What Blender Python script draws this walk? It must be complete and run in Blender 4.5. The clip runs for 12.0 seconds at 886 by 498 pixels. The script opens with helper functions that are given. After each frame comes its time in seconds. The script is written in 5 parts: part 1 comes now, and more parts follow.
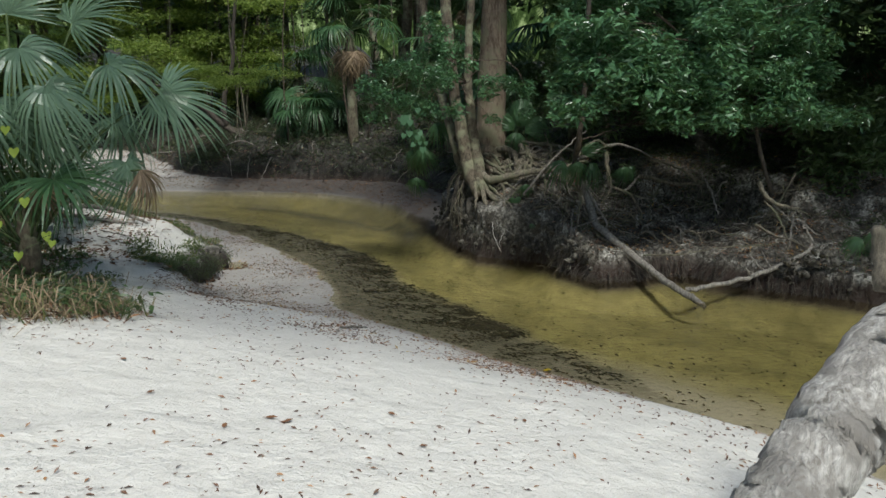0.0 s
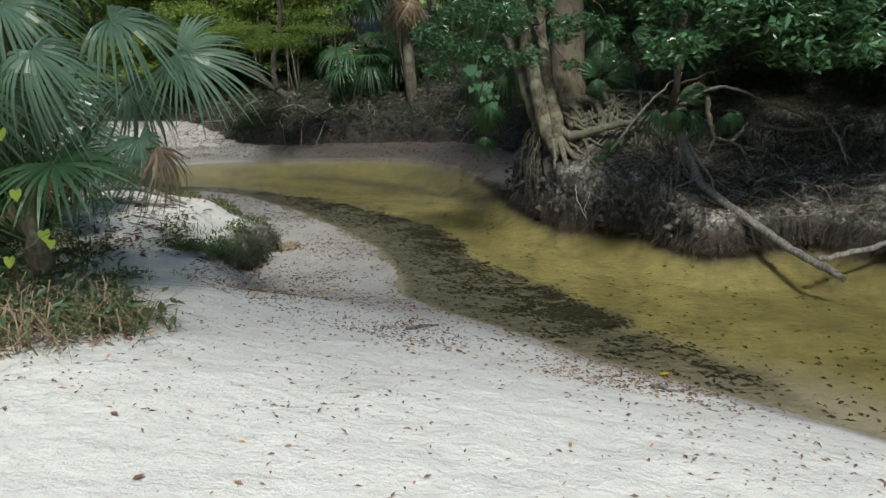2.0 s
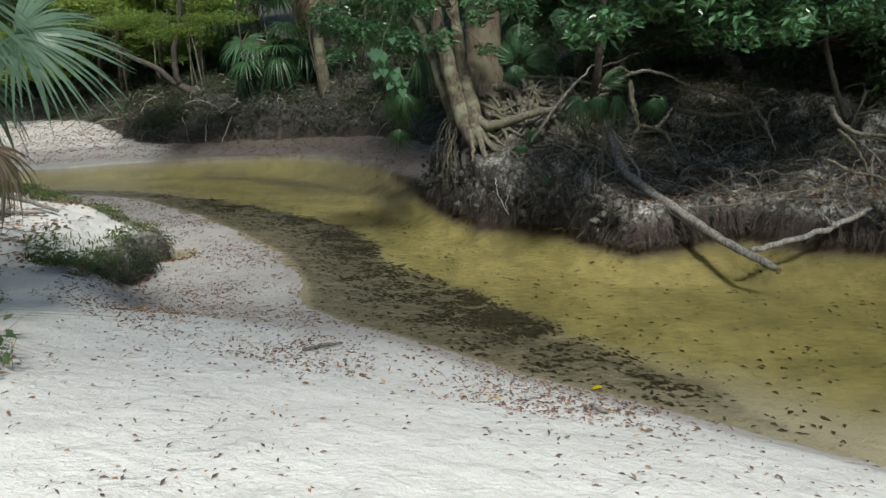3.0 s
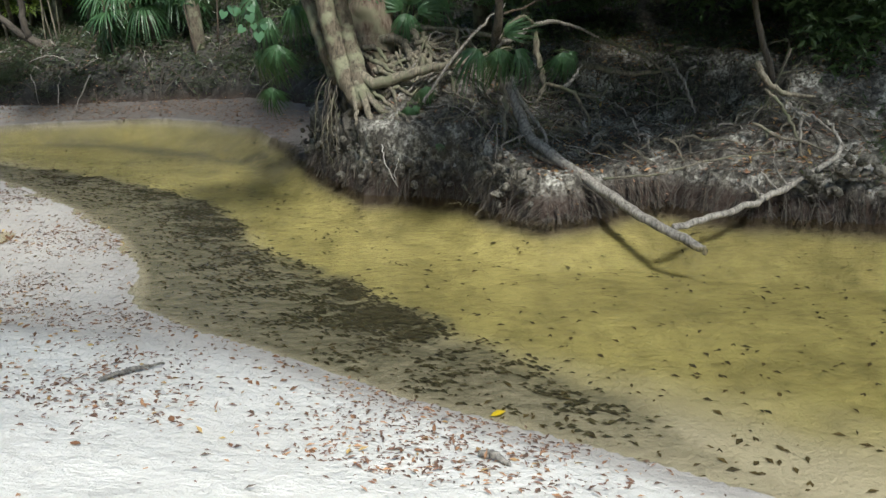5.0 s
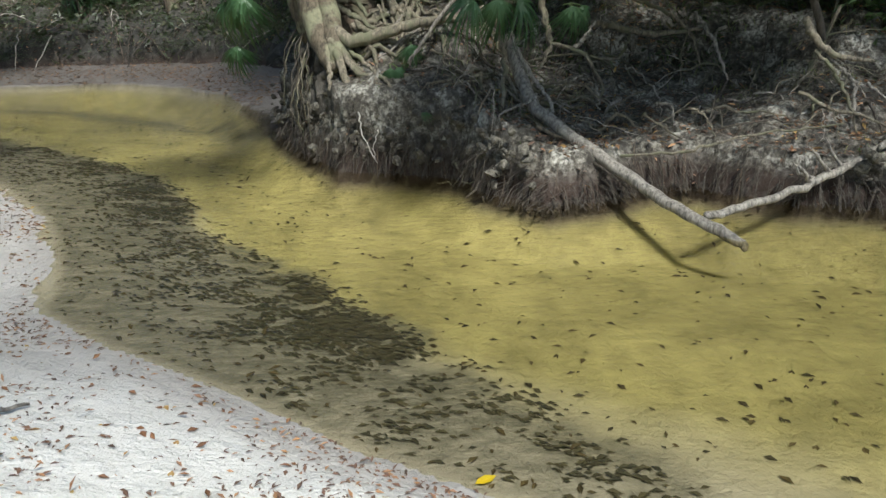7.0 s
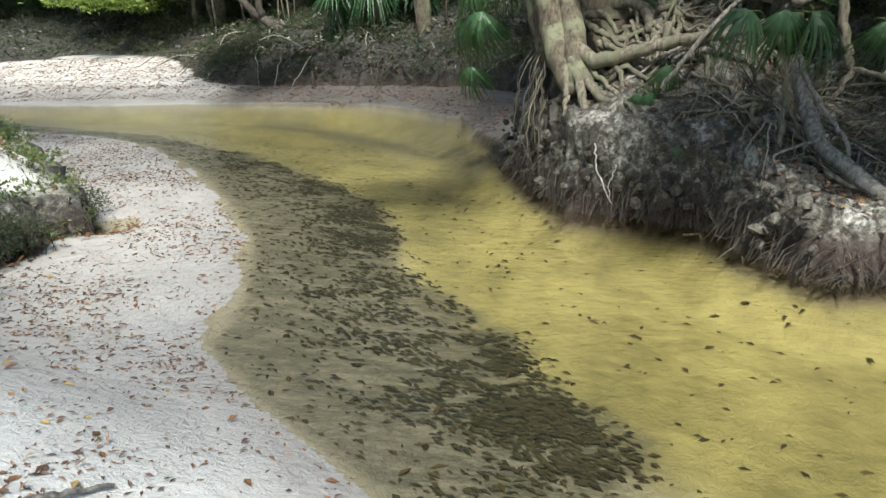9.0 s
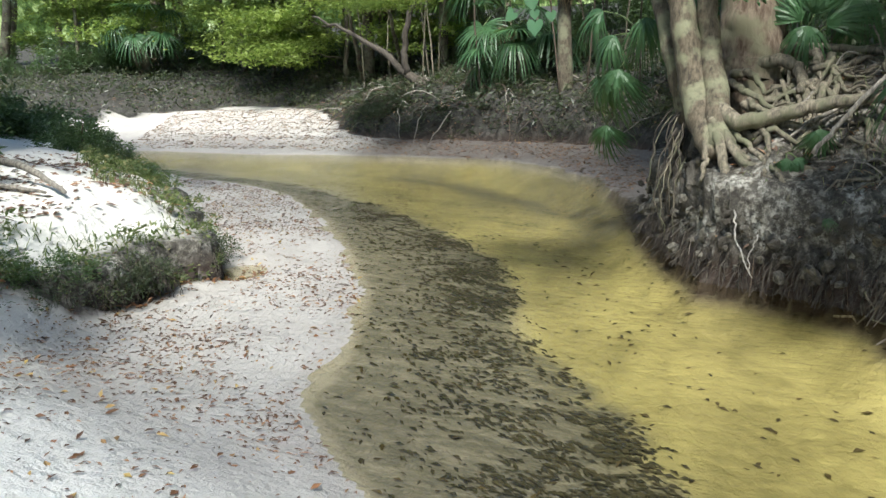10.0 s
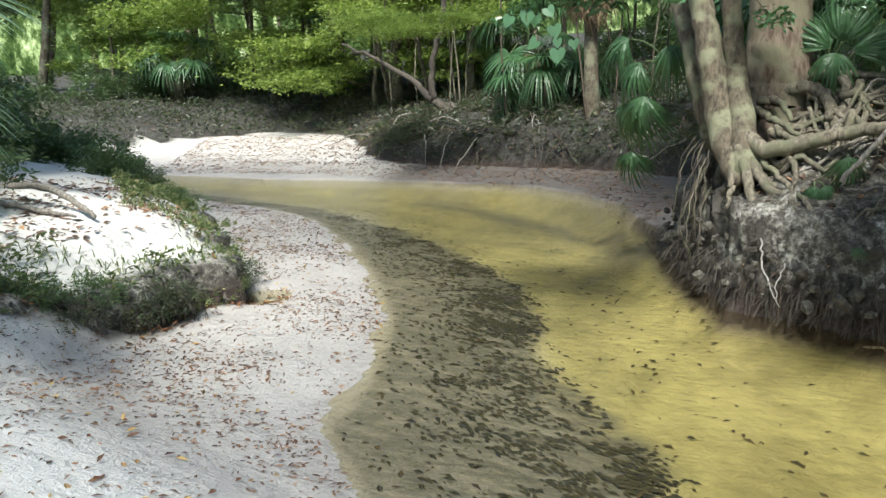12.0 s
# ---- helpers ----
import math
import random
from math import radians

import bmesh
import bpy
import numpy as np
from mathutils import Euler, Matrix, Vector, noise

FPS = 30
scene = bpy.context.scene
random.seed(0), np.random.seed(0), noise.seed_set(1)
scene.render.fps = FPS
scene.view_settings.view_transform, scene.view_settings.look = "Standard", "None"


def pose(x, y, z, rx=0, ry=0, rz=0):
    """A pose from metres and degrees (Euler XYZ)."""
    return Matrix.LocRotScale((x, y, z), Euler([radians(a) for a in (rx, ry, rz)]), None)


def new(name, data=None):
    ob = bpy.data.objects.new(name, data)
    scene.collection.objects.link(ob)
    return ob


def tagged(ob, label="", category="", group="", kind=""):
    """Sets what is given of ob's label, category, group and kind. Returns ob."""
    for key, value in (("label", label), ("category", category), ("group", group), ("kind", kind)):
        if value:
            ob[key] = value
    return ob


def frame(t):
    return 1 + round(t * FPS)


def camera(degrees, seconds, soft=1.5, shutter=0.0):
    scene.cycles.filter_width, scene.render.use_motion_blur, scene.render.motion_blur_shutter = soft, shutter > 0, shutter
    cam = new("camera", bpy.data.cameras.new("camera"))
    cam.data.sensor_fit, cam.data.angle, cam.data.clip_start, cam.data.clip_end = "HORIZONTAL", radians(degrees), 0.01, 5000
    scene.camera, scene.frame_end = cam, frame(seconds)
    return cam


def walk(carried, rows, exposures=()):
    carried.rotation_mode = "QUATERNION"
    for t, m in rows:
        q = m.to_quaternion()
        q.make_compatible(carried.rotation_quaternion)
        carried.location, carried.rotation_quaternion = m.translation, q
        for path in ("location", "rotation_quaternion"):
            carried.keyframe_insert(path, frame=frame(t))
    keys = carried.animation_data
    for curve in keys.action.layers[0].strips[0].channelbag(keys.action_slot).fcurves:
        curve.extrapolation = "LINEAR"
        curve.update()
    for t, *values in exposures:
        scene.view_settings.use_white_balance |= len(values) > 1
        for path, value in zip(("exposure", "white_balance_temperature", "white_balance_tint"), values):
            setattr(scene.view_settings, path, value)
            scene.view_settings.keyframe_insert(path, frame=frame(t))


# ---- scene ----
cam = camera(58.5, 12.0)
METRES, EYE, TILT, LEAN, TURN = 6.8, 3.085, -13.0, 0.0, 0.0
ROWS = [
    (0.0, 0.0, 0.0, 0.0, 0.0, 0.0, -0.0),
    (0.5, -0.0174, 0.0575, 0.0064, 4.66, -1.09, -0.3),
    (1.0, -0.0183, 0.1168, 0.013, 6.4, -2.53, 0.13),
    (1.5, -0.0227, 0.1717, 0.0239, 6.34, -3.19, 1.11),
    (2.0, -0.027, 0.2314, 0.031, 4.54, -3.08, 2.31),
    (2.5, -0.0144, 0.2912, 0.0346, 2.06, -2.91, 3.3),
    (3.0, -0.0059, 0.3589, 0.0338, -0.76, -3.71, 3.95),
    (5.0, 0.0432, 0.5691, 0.0328, -7.53, -6.46, 4.08),
    (5.5, 0.0609, 0.6188, 0.0353, -9.01, -7.25, 4.05),
    (6.0, 0.0669, 0.6708, 0.0337, -9.34, -7.48, 4.07),
    (6.5, 0.0744, 0.713, 0.0311, -9.15, -8.37, 3.86),
    (8.5, 0.1135, 0.8885, 0.0247, 4.91, -6.97, 1.25),
    (9.0, 0.1087, 0.9239, 0.03, 10.23, -5.51, -0.04),
    (9.5, 0.1118, 0.9513, 0.0352, 16.61, -3.29, -1.33),
    (10.0, 0.1219, 0.9631, 0.038, 20.4, -1.9, -2.44),
    (10.5, 0.1217, 0.9648, 0.0393, 22.6, -0.8, -3.26),
    (11.0, 0.1232, 0.9662, 0.0394, 23.65, -0.22, -3.65),
    (11.5, 0.1252, 0.9658, 0.0393, 23.67, 0.0, -3.59),
    (12.0, 0.1261, 0.9646, 0.0393, 22.36, -0.17, -2.84),
]
walk(cam, [(t, pose(0, 0, EYE, TILT, LEAN, TURN) @ pose(METRES * x, METRES * y, METRES * z, 90 + pitch, roll, yaw)) for t, x, y, z, yaw, pitch, roll in ROWS],
     [(0.0, -0.15, 6450, 4), (2.5, 0.02, 6450, 4), (5.0, 0.65, 6450, 4), (6.5, 0.75, 6450, 4), (9.0, 1.0, 6450, 4), (12.0, 1.1, 6450, 4)])

# ---- world, sun ----
world = bpy.data.worlds.new("world")
scene.world = world
world.use_nodes = True
wn = world.node_tree
sky = wn.nodes.new("ShaderNodeTexSky")
sky.sky_type, sky.sun_disc = "NISHITA", False
sky.sun_elevation, sky.sun_rotation = radians(56), radians(165)
wn.links.new(sky.outputs[0], wn.nodes["Background"].inputs[0])
wn.nodes["Background"].inputs[1].default_value = 0.15
sun = new("sun", bpy.data.lights.new("sun", "SUN"))
sun.data.energy, sun.data.angle, sun.data.color = 4.7, radians(11), (1.0, 0.97, 0.92)
sun.rotation_euler = (radians(34), 0, radians(15))


# ---- terrain in numbers ----
NEAR = [(14, -9), (8, -1), (4.6, 3.9), (3.6, 5.2), (2.77, 6.32), (1.73, 7.17), (0.98, 7.76), (0.54, 8.11), (-0.28, 8.89), (-0.9, 9.44), (-1.37, 9.92),
        (-1.5, 10.7), (-1.95, 11.95), (-2.6, 12.95), (-3.74, 14.51), (-4.99, 15.8), (-6.32, 16.65), (-7.61, 17.0), (-8.6, 17.5), (-12, 18.2), (-30, 19)]
FAR = [(22, -6), (14, 3.5), (9, 8), (6.6, 9.7), (5.49, 10.27), (4.98, 10.5), (4.3, 10.82), (3.71, 11.44), (3.2, 11.5), (2.75, 11.22), (2.28, 11.17), (1.9, 11.6),
       (1.75, 12.2), (1.23, 12.49), (0.62, 12.79), (0.25, 13.54), (-0.2, 14.92), (-0.45, 16.1), (-1.1, 17.67), (-2.3, 19.0), (-3.47, 19.6), (-5.68, 19.8), (-8.24, 19.85), (-12, 20.2), (-30, 21)]
FOOT = FAR[:17] + [(0.4, 15.4), (0.6, 17.2), (-0.2, 19.2), (-1.6, 20.6), (-4.1, 21.1), (-6.4, 21.3), (-7.2, 21.7), (-8.2, 23.2), (-9.6, 24.7), (-12, 25.3), (-14.5, 24.4), (-17, 22.5), (-30, 22)]
LEDGE = [(-9, 7.4), (-5.2, 8.5), (-3.55, 9.45), (-3.6, 9.95), (-3.5, 10.4), (-3.42, 11.1), (-3.36, 11.85), (-3.8, 12.4), (-5.1, 13.7), (-6.8, 15.0), (-8.6, 16.1), (-10.3, 17.0), (-14, 18.2), (-30, 19.5)]


def offset(line, x, y):
    """Distance to a line through the plan, positive on its left-hand side."""
    p = np.asarray(line, float)
    a, b = p[:-1], p[1:]
    if x.size < 200:
        u = b - a
        k = np.clip(((x[:, None] - a[:, 0]) * u[:, 0] + (y[:, None] - a[:, 1]) * u[:, 1]) / (u ** 2).sum(1), 0, 1)
        dx, dy = x[:, None] - a[:, 0] - k * u[:, 0], y[:, None] - a[:, 1] - k * u[:, 1]
        d = np.hypot(dx, dy)
        i, n = d.argmin(1), np.arange(len(x))
        return np.sign(u[i, 0] * (y - a[i, 1]) - u[i, 1] * (x - a[i, 0])) * d[n, i]
    best, out = np.full(x.shape, 1e9), np.zeros(x.shape)
    for (ax, ay), (bx, by) in zip(a, b):
        ux, uy = bx - ax, by - ay
        k = np.clip(((x - ax) * ux + (y - ay) * uy) / (ux * ux + uy * uy), 0, 1)
        dx, dy = x - ax - k * ux, y - ay - k * uy
        d = np.hypot(dx, dy)
        side = np.sign(ux * (y - ay) - uy * (x - ax))
        closer = d < best - 1e-9
        out, best = np.where(closer, side * d, out), np.where(closer, d, best)
    return out


GRID = np.random.RandomState(3).rand(256, 256)


def grain(x, y, size, seed=0):
    """Smooth noise from -1 to 1 with features of that size."""
    u, v = x / size + 17.3 * seed + 1000, y / size + 9.1 * seed + 1000
    i, j = np.floor(u).astype(int), np.floor(v).astype(int)
    fu, fv = u - i, v - j
    fu, fv = fu * fu * (3 - 2 * fu), fv * fv * (3 - 2 * fv)
    g = lambda a, b: GRID[a % 256, b % 256]
    top = g(i, j) * (1 - fu) + g(i + 1, j) * fu
    low = g(i, j + 1) * (1 - fu) + g(i + 1, j + 1) * fu
    return (top * (1 - fv) + low * fv) * 2 - 1


def step(a, b, v):
    k = np.clip((v - a) / (b - a), 0, 1)
    return k * k * (3 - 2 * k)


def zones(x, y):
    """Height and the shares of dirt, silt and inland distance over the plan."""
    x, y = np.atleast_1d(np.asarray(x, float)), np.atleast_1d(np.asarray(y, float))
    wob = 0.10 * grain(x, y, 0.55, 1) + 0.04 * grain(x, y, 0.2, 2)
    dn = offset(NEAR, x, y)
    df = -offset(FAR, x, y) + wob * 0.8
    fo = -offset(FOOT, x, y) + wob
    le = offset(LEDGE, x, y) + wob * 1.2
    rough = 0.012 * grain(x, y, 0.3, 4) + 0.006 * grain(x, y, 0.11, 5)
    # near beach
    flat = 1 - 0.22 * step(5.5, 7.8, y) - 0.65 * step(8.5, 10.3, y + 0.1 * wob - 1.3 * step(-2.9, -3.8, x))
    beach = 1.75 * (1 - np.exp(-np.maximum(dn, 0) / 3.6)) * flat + rough
    shelf = (0.60 + 0.65 * (1 - np.exp(-np.maximum(le, 0) / 2.6))) * (0.72 * step(0.0, 0.15, le) + 0.28 * step(0.1, 0.7, le)) * step(8.0, 9.8, y)
    near = np.maximum(beach, shelf + rough)
    near = np.where(le > 0, near + 0.05 * grain(x, y, 0.9, 7) + 0.02 * grain(x, y, 0.25, 13), near)
    # creek bed
    bed = -np.minimum(np.minimum(0.015 + 0.10 * np.abs(dn), 0.06 + 0.5 * np.abs(df)), 0.42) + 0.012 * grain(x + 0.4 * y, y, 0.35, 8)
    bed += -0.10 * np.exp(-((x + 3.35) ** 2 + (y - 12.15) ** 2) / 0.06)
    # far bank
    bar = 0.02 + 0.075 * np.maximum(df, 0) + 0.03 * step(-5.0, -7.0, x) * np.maximum(df, 0) + rough
    right = step(1.7, 2.6, x)
    face = 0.86 * step(-0.02, 0.22, fo) + 1.25 * np.maximum(fo - 0.3, 0)
    low = 0.36 * step(0.0, 0.22, fo) + 0.20 * np.clip(fo - 0.2, 0, 2.0) + 0.85 * step(1.9, 2.7, fo) + 0.18 * np.maximum(fo - 2.4, 0)
    back = 0.55 * step(0.0, 0.35, fo) + 0.55 * np.maximum(fo - 0.3, 0)
    wild = step(15.2, 17.0, y)
    top = (low * right + face * (1 - right)) * (1 - wild) + back * wild
    cap = 2.45 - 0.55 * step(-2.0, -5.0, x)
    top = cap * (1 - np.exp(-top / cap * 1.15))
    lumps = 0.10 * grain(x, y, 0.8, 9) + 0.07 * grain(x, y, 0.3, 10) + 0.045 * grain(x, y, 0.13, 11)
    top = top + lumps * step(0.05, 0.5, fo) + 0.012 * np.maximum(fo - 8, 0)
    far = np.where(fo > 0, np.maximum(top, bar), bar)
    h = np.where(dn > 0, near, np.where(df > 0, far, bed))
    h = np.where((dn > 0) & (dn < 0.3), np.minimum(h, 0.35 * dn), h)
    hole = np.exp(-((x + 3.35) ** 2 + (y - 12.15) ** 2) / 0.08)
    h = h - 0.12 * hole
    h = h + np.where((df > 0.1) & (fo < 0.1), 0.022 * grain(x * 0.12, df + 0.1 * grain(x, y, 1.2, 81), 0.22, 80), 0)
    dirt = np.where(fo > 0, 1.0, 0.0) * (df > 0)
    dirt = np.where((df > -0.06) & (dn < 0) & (y < 15.2), 1.0, dirt)
    shade = np.where((dn > 0) & (le > 0) & (y > 8.4), 1 - step(0.16, 0.30, le), 0) * step(9.3, 9.8, y)
    shade = np.maximum(shade, np.where((dn > 0) & (le > -0.12) & (le <= 0), 0.8 * step(-0.12, -0.02, le), 0) * step(9.5, 10.0, y))
    dirt = np.maximum(dirt, shade)
    dirt = np.maximum(dirt, 0.70 * (df > 0) * step(-6.6, -5.6, x) * (y > 14))
    patch = np.exp(-(((x + 5.4) / 2.1) ** 2 + ((y - 7.0) / 2.1) ** 2) * 1.0)
    dirt = np.maximum(dirt, step(0.42, 0.62, patch + 0.08 * grain(x, y, 0.3, 12)) * (dn > 0))
    return h, dirt, dn, df, fo, le


def height(x, y):
    return zones(x, y)[0]
# ---- end of terrain ----


# ---- materials ----
def nodes(name):
    m = bpy.data.materials.new(name)
    m.use_nodes = True
    n = m.node_tree
    return m, n, n.nodes["Principled BSDF"]


def noise_node(n, scale, detail=4, rough=0.6, vector=None):
    t = n.nodes.new("ShaderNodeTexNoise")
    t.inputs["Scale"].default_value, t.inputs["Detail"].default_value, t.inputs["Roughness"].default_value = scale, detail, rough
    if vector:
        n.links.new(vector, t.inputs["Vector"])
    return t.outputs["Fac"]


def ramp(n, fac, stops):
    r = n.nodes.new("ShaderNodeValToRGB")
    e = r.color_ramp.elements
    while len(e) < len(stops):
        e.new(0.5)
    for k, (p, c) in zip(e, stops):
        k.position, k.color = p, (*c, 1)
    n.links.new(fac, r.inputs[0])
    return r.outputs[0]


def blend(n, fac, a, b, kind="MIX"):
    m = n.nodes.new("ShaderNodeMix")
    m.data_type, m.blend_type = "RGBA", kind
    for slot, v in ((0, fac), (6, a), (7, b)):
        if hasattr(v, "is_linked"):
            n.links.new(v, m.inputs[slot])
        elif slot == 0:
            m.inputs[0].default_value = v
        else:
            m.inputs[slot].default_value = (*v, 1)
    return m.outputs[2]


def sums(n, kind, a, b, clamp=False):
    m = n.nodes.new("ShaderNodeMath")
    m.operation, m.use_clamp = kind, clamp
    for slot, v in ((0, a), (1, b)):
        if hasattr(v, "is_linked"):
            n.links.new(v, m.inputs[slot])
        else:
            m.inputs[slot].default_value = v
    return m.outputs[0]


def bump(n, bsdf, fac, strength, distance):
    b = n.nodes.new("ShaderNodeBump")
    b.inputs["Strength"].default_value, b.inputs["Distance"].default_value = strength, distance
    n.links.new(fac, b.inputs["Height"])
    n.links.new(b.outputs[0], bsdf.inputs["Normal"])


def where_node(n):
    return n.nodes.new("ShaderNodeNewGeometry").outputs["Position"]


def bark(name, dark, light, scale=6.0, patch=None, stretch=(1, 1, 0.25), rough=0.85, relief=0.02):
    m, n, b = nodes(name)
    co = n.nodes.new("ShaderNodeTexCoord").outputs["Object"]
    mp = n.nodes.new("ShaderNodeMapping")
    mp.inputs["Scale"].default_value = stretch
    n.links.new(co, mp.inputs[0])
    f = noise_node(n, scale * 6, 6, 0.7, mp.outputs[0])
    c = ramp(n, f, [(0.36, dark), (0.62, light)])
    big = noise_node(n, scale * 0.9, 4, 0.6, co)
    if patch:
        c = blend(n, ramp(n, big, [(0.47, (0, 0, 0)), (0.60, (1, 1, 1))]), c, patch)
    v = n.nodes.new("ShaderNodeObjectInfo").outputs["Random"]
    c = blend(n, sums(n, "MULTIPLY", v, 0.35), c, tuple(k * 0.6 for k in dark))
    n.links.new(c, b.inputs["Base Color"])
    b.inputs["Roughness"].default_value = rough
    bump(n, b, f, 0.8, relief)
    return m


def leafy(name, dark, light, rough=0.45, glow=0.3, tip=None):
    m, n, b = nodes(name)
    isl = n.nodes.new("ShaderNodeNewGeometry").outputs["Random Per Island"]
    co = where_node(n)
    f = noise_node(n, 1.7, 3, 0.6, co)
    mixed = sums(n, "ADD", sums(n, "MULTIPLY", isl, 0.7), sums(n, "MULTIPLY", f, 0.4))
    stops = [(0.15, dark), (0.8, light)]
    if tip:
        stops = [(0.12, dark), (0.72, light), (0.93, tip)]
    c = ramp(n, mixed, stops)
    n.links.new(c, b.inputs["Base Color"])
    b.inputs["Roughness"].default_value = rough
    t = n.nodes.new("ShaderNodeBsdfTranslucent")
    n.links.new(blend(n, 0.5, c, (0.14, 0.22, 0.03)), t.inputs[0])
    mx = n.nodes.new("ShaderNodeMixShader")
    mx.inputs[0].default_value = glow
    n.links.new(b.outputs[0], mx.inputs[1])
    n.links.new(t.outputs[0], mx.inputs[2])
    n.links.new(mx.outputs[0], n.nodes["Material Output"].inputs[0])
    return m


def ground_material():
    m, n, b = nodes("ground")
    pos = where_node(n)
    at = {}
    for k in ("dirt", "damp", "silt_shadow", "deep", "far_soil"):
        a = n.nodes.new("ShaderNodeAttribute")
        a.attribute_name = k
        at[k] = a.outputs["Fac"]
    fine = noise_node(n, 90, 3, 0.7, pos)
    mid = noise_node(n, 9, 5, 0.65, pos)
    big = noise_node(n, 1.4, 4, 0.6, pos)
    sand = blend(n, mid, (0.50, 0.475, 0.44), (0.78, 0.76, 0.72))
    sand = blend(n, ramp(n, fine, [(0.3, (0.25,) * 3), (0.6, (0, 0, 0))]), sand, (0.38, 0.34, 0.30))
    wet = blend(n, mid, (0.27, 0.243, 0.22), (0.44, 0.41, 0.38))
    edge = sums(n, "ADD", at["damp"], sums(n, "MULTIPLY", sums(n, "SUBTRACT", sums(n, "MULTIPLY", sums(n, "ADD", big, mid), 0.5), 0.5), 1.5), True)
    c = blend(n, edge, sand, wet)
    gold = blend(n, ramp(n, sums(n, "ADD", sums(n, "MULTIPLY", big, 0.55), sums(n, "MULTIPLY", noise_node(n, 5.5, 5, 0.65, pos), 0.45)), [(0.38, (0, 0, 0)), (0.62, (1, 1, 1))]), (0.225, 0.20, 0.092), (0.41, 0.365, 0.175))
    c = blend(n, at["deep"], c, gold)
    mp = n.nodes.new("ShaderNodeMapping")
    mp.inputs["Scale"].default_value = (0.6, 1.5, 1)
    n.links.new(pos, mp.inputs[0])
    spots = noise_node(n, 7.5, 8, 0.85, mp.outputs[0])
    # grey silt, with the far bank's painted shadow in the same mask
    silt_shadow = sums(n, "MULTIPLY", at["silt_shadow"], ramp(n, spots, [(0.38, (0.30,) * 3), (0.48, (0.74,) * 3), (0.56, (1, 1, 1))]), True)
    c = blend(n, silt_shadow, c, (0.105, 0.099, 0.082))
    soil = ramp(n, noise_node(n, 14, 7, 0.75, pos), [(0.38, (0.016, 0.013, 0.010)), (0.5, (0.055, 0.048, 0.038)), (0.62, (0.21, 0.195, 0.165))])
    pale = ramp(n, noise_node(n, 2.6, 5, 0.7, pos), [(0.50, (0, 0, 0)), (0.60, (1, 1, 1))])
    soil = blend(n, sums(n, "MULTIPLY", pale, sums(n, "MULTIPLY", ramp(n, noise_node(n, 22, 5, 0.7, pos), [(0.42, (0, 0, 0)), (0.58, (1, 1, 1))]), 0.8)), soil, (0.50, 0.48, 0.43))
    soil = blend(n, ramp(n, noise_node(n, 4.2, 4, 0.6, pos), [(0.34, (0.85,) * 3), (0.48, (0, 0, 0))]), soil, (0.022, 0.018, 0.014))
    # far-bank soil mixed to a near-black tone
    soil = blend(n, sums(n, "MULTIPLY", at["far_soil"], 0.95), soil, blend(n, mid, (0.010, 0.009, 0.007), (0.036, 0.033, 0.027)))
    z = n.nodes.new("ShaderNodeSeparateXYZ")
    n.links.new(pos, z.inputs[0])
    # low soil darkened: overhang shade painted along the bank foot
    undercut_shade = sums(n, "ADD", z.outputs[2], sums(n, "MULTIPLY", mid, 0.16))
    soil = blend(n, ramp(n, undercut_shade, [(0.24, (1, 1, 1)), (0.40, (0, 0, 0))]), soil, (0.035, 0.022, 0.016))
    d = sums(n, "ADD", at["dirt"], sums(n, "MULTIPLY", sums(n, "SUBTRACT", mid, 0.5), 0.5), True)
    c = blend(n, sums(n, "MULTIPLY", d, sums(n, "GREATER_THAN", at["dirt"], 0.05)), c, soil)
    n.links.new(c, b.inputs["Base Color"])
    b.inputs["Roughness"].default_value = 0.9
    n.links.new(sums(n, "SUBTRACT", 0.92, sums(n, "MULTIPLY", edge, 0.28)), b.inputs["Roughness"])
    tall = sums(n, "ADD", sums(n, "MULTIPLY", fine, 0.12), sums(n, "ADD", mid, sums(n, "MULTIPLY", noise_node(n, 3.2, 2, 0.5, pos), 1.6)))
    tall = sums(n, "ADD", tall, sums(n, "MULTIPLY", noise_node(n, 26, 4, 0.7, pos), 0.55))
    bump(n, b, tall, 0.85, 0.035)
    return m


def water_material():
    m, n, b = nodes("water")
    pos = where_node(n)
    mp = n.nodes.new("ShaderNodeMapping")
    mp.inputs["Rotation"].default_value = (0, 0, radians(38))
    mp.inputs["Scale"].default_value = (1.0, 2.4, 1)
    n.links.new(pos, mp.inputs[0])
    w = sums(n, "ADD", noise_node(n, 7, 3, 0.5, mp.outputs[0]), sums(n, "MULTIPLY", noise_node(n, 24, 3, 0.6, mp.outputs[0]), 0.35))
    bp = n.nodes.new("ShaderNodeBump")
    bp.inputs["Strength"].default_value, bp.inputs["Distance"].default_value = 0.75, 0.018
    n.links.new(w, bp.inputs["Height"])
    fr = n.nodes.new("ShaderNodeFresnel")
    fr.inputs[0].default_value = 1.33
    gl = n.nodes.new("ShaderNodeBsdfGlossy")
    gl.inputs["Roughness"].default_value = 0.03
    tr = n.nodes.new("ShaderNodeBsdfTransparent")
    tr.inputs[0].default_value = (0.87, 0.835, 0.645, 1)
    mx = n.nodes.new("ShaderNodeMixShader")
    n.links.new(bp.outputs[0], fr.inputs["Normal"])
    n.links.new(bp.outputs[0], gl.inputs["Normal"])
    n.links.new(fr.outputs[0], mx.inputs[0])
    n.links.new(tr.outputs[0], mx.inputs[1])
    n.links.new(gl.outputs[0], mx.inputs[2])
    n.links.new(mx.outputs[0], n.nodes["Material Output"].inputs[0])
    return m


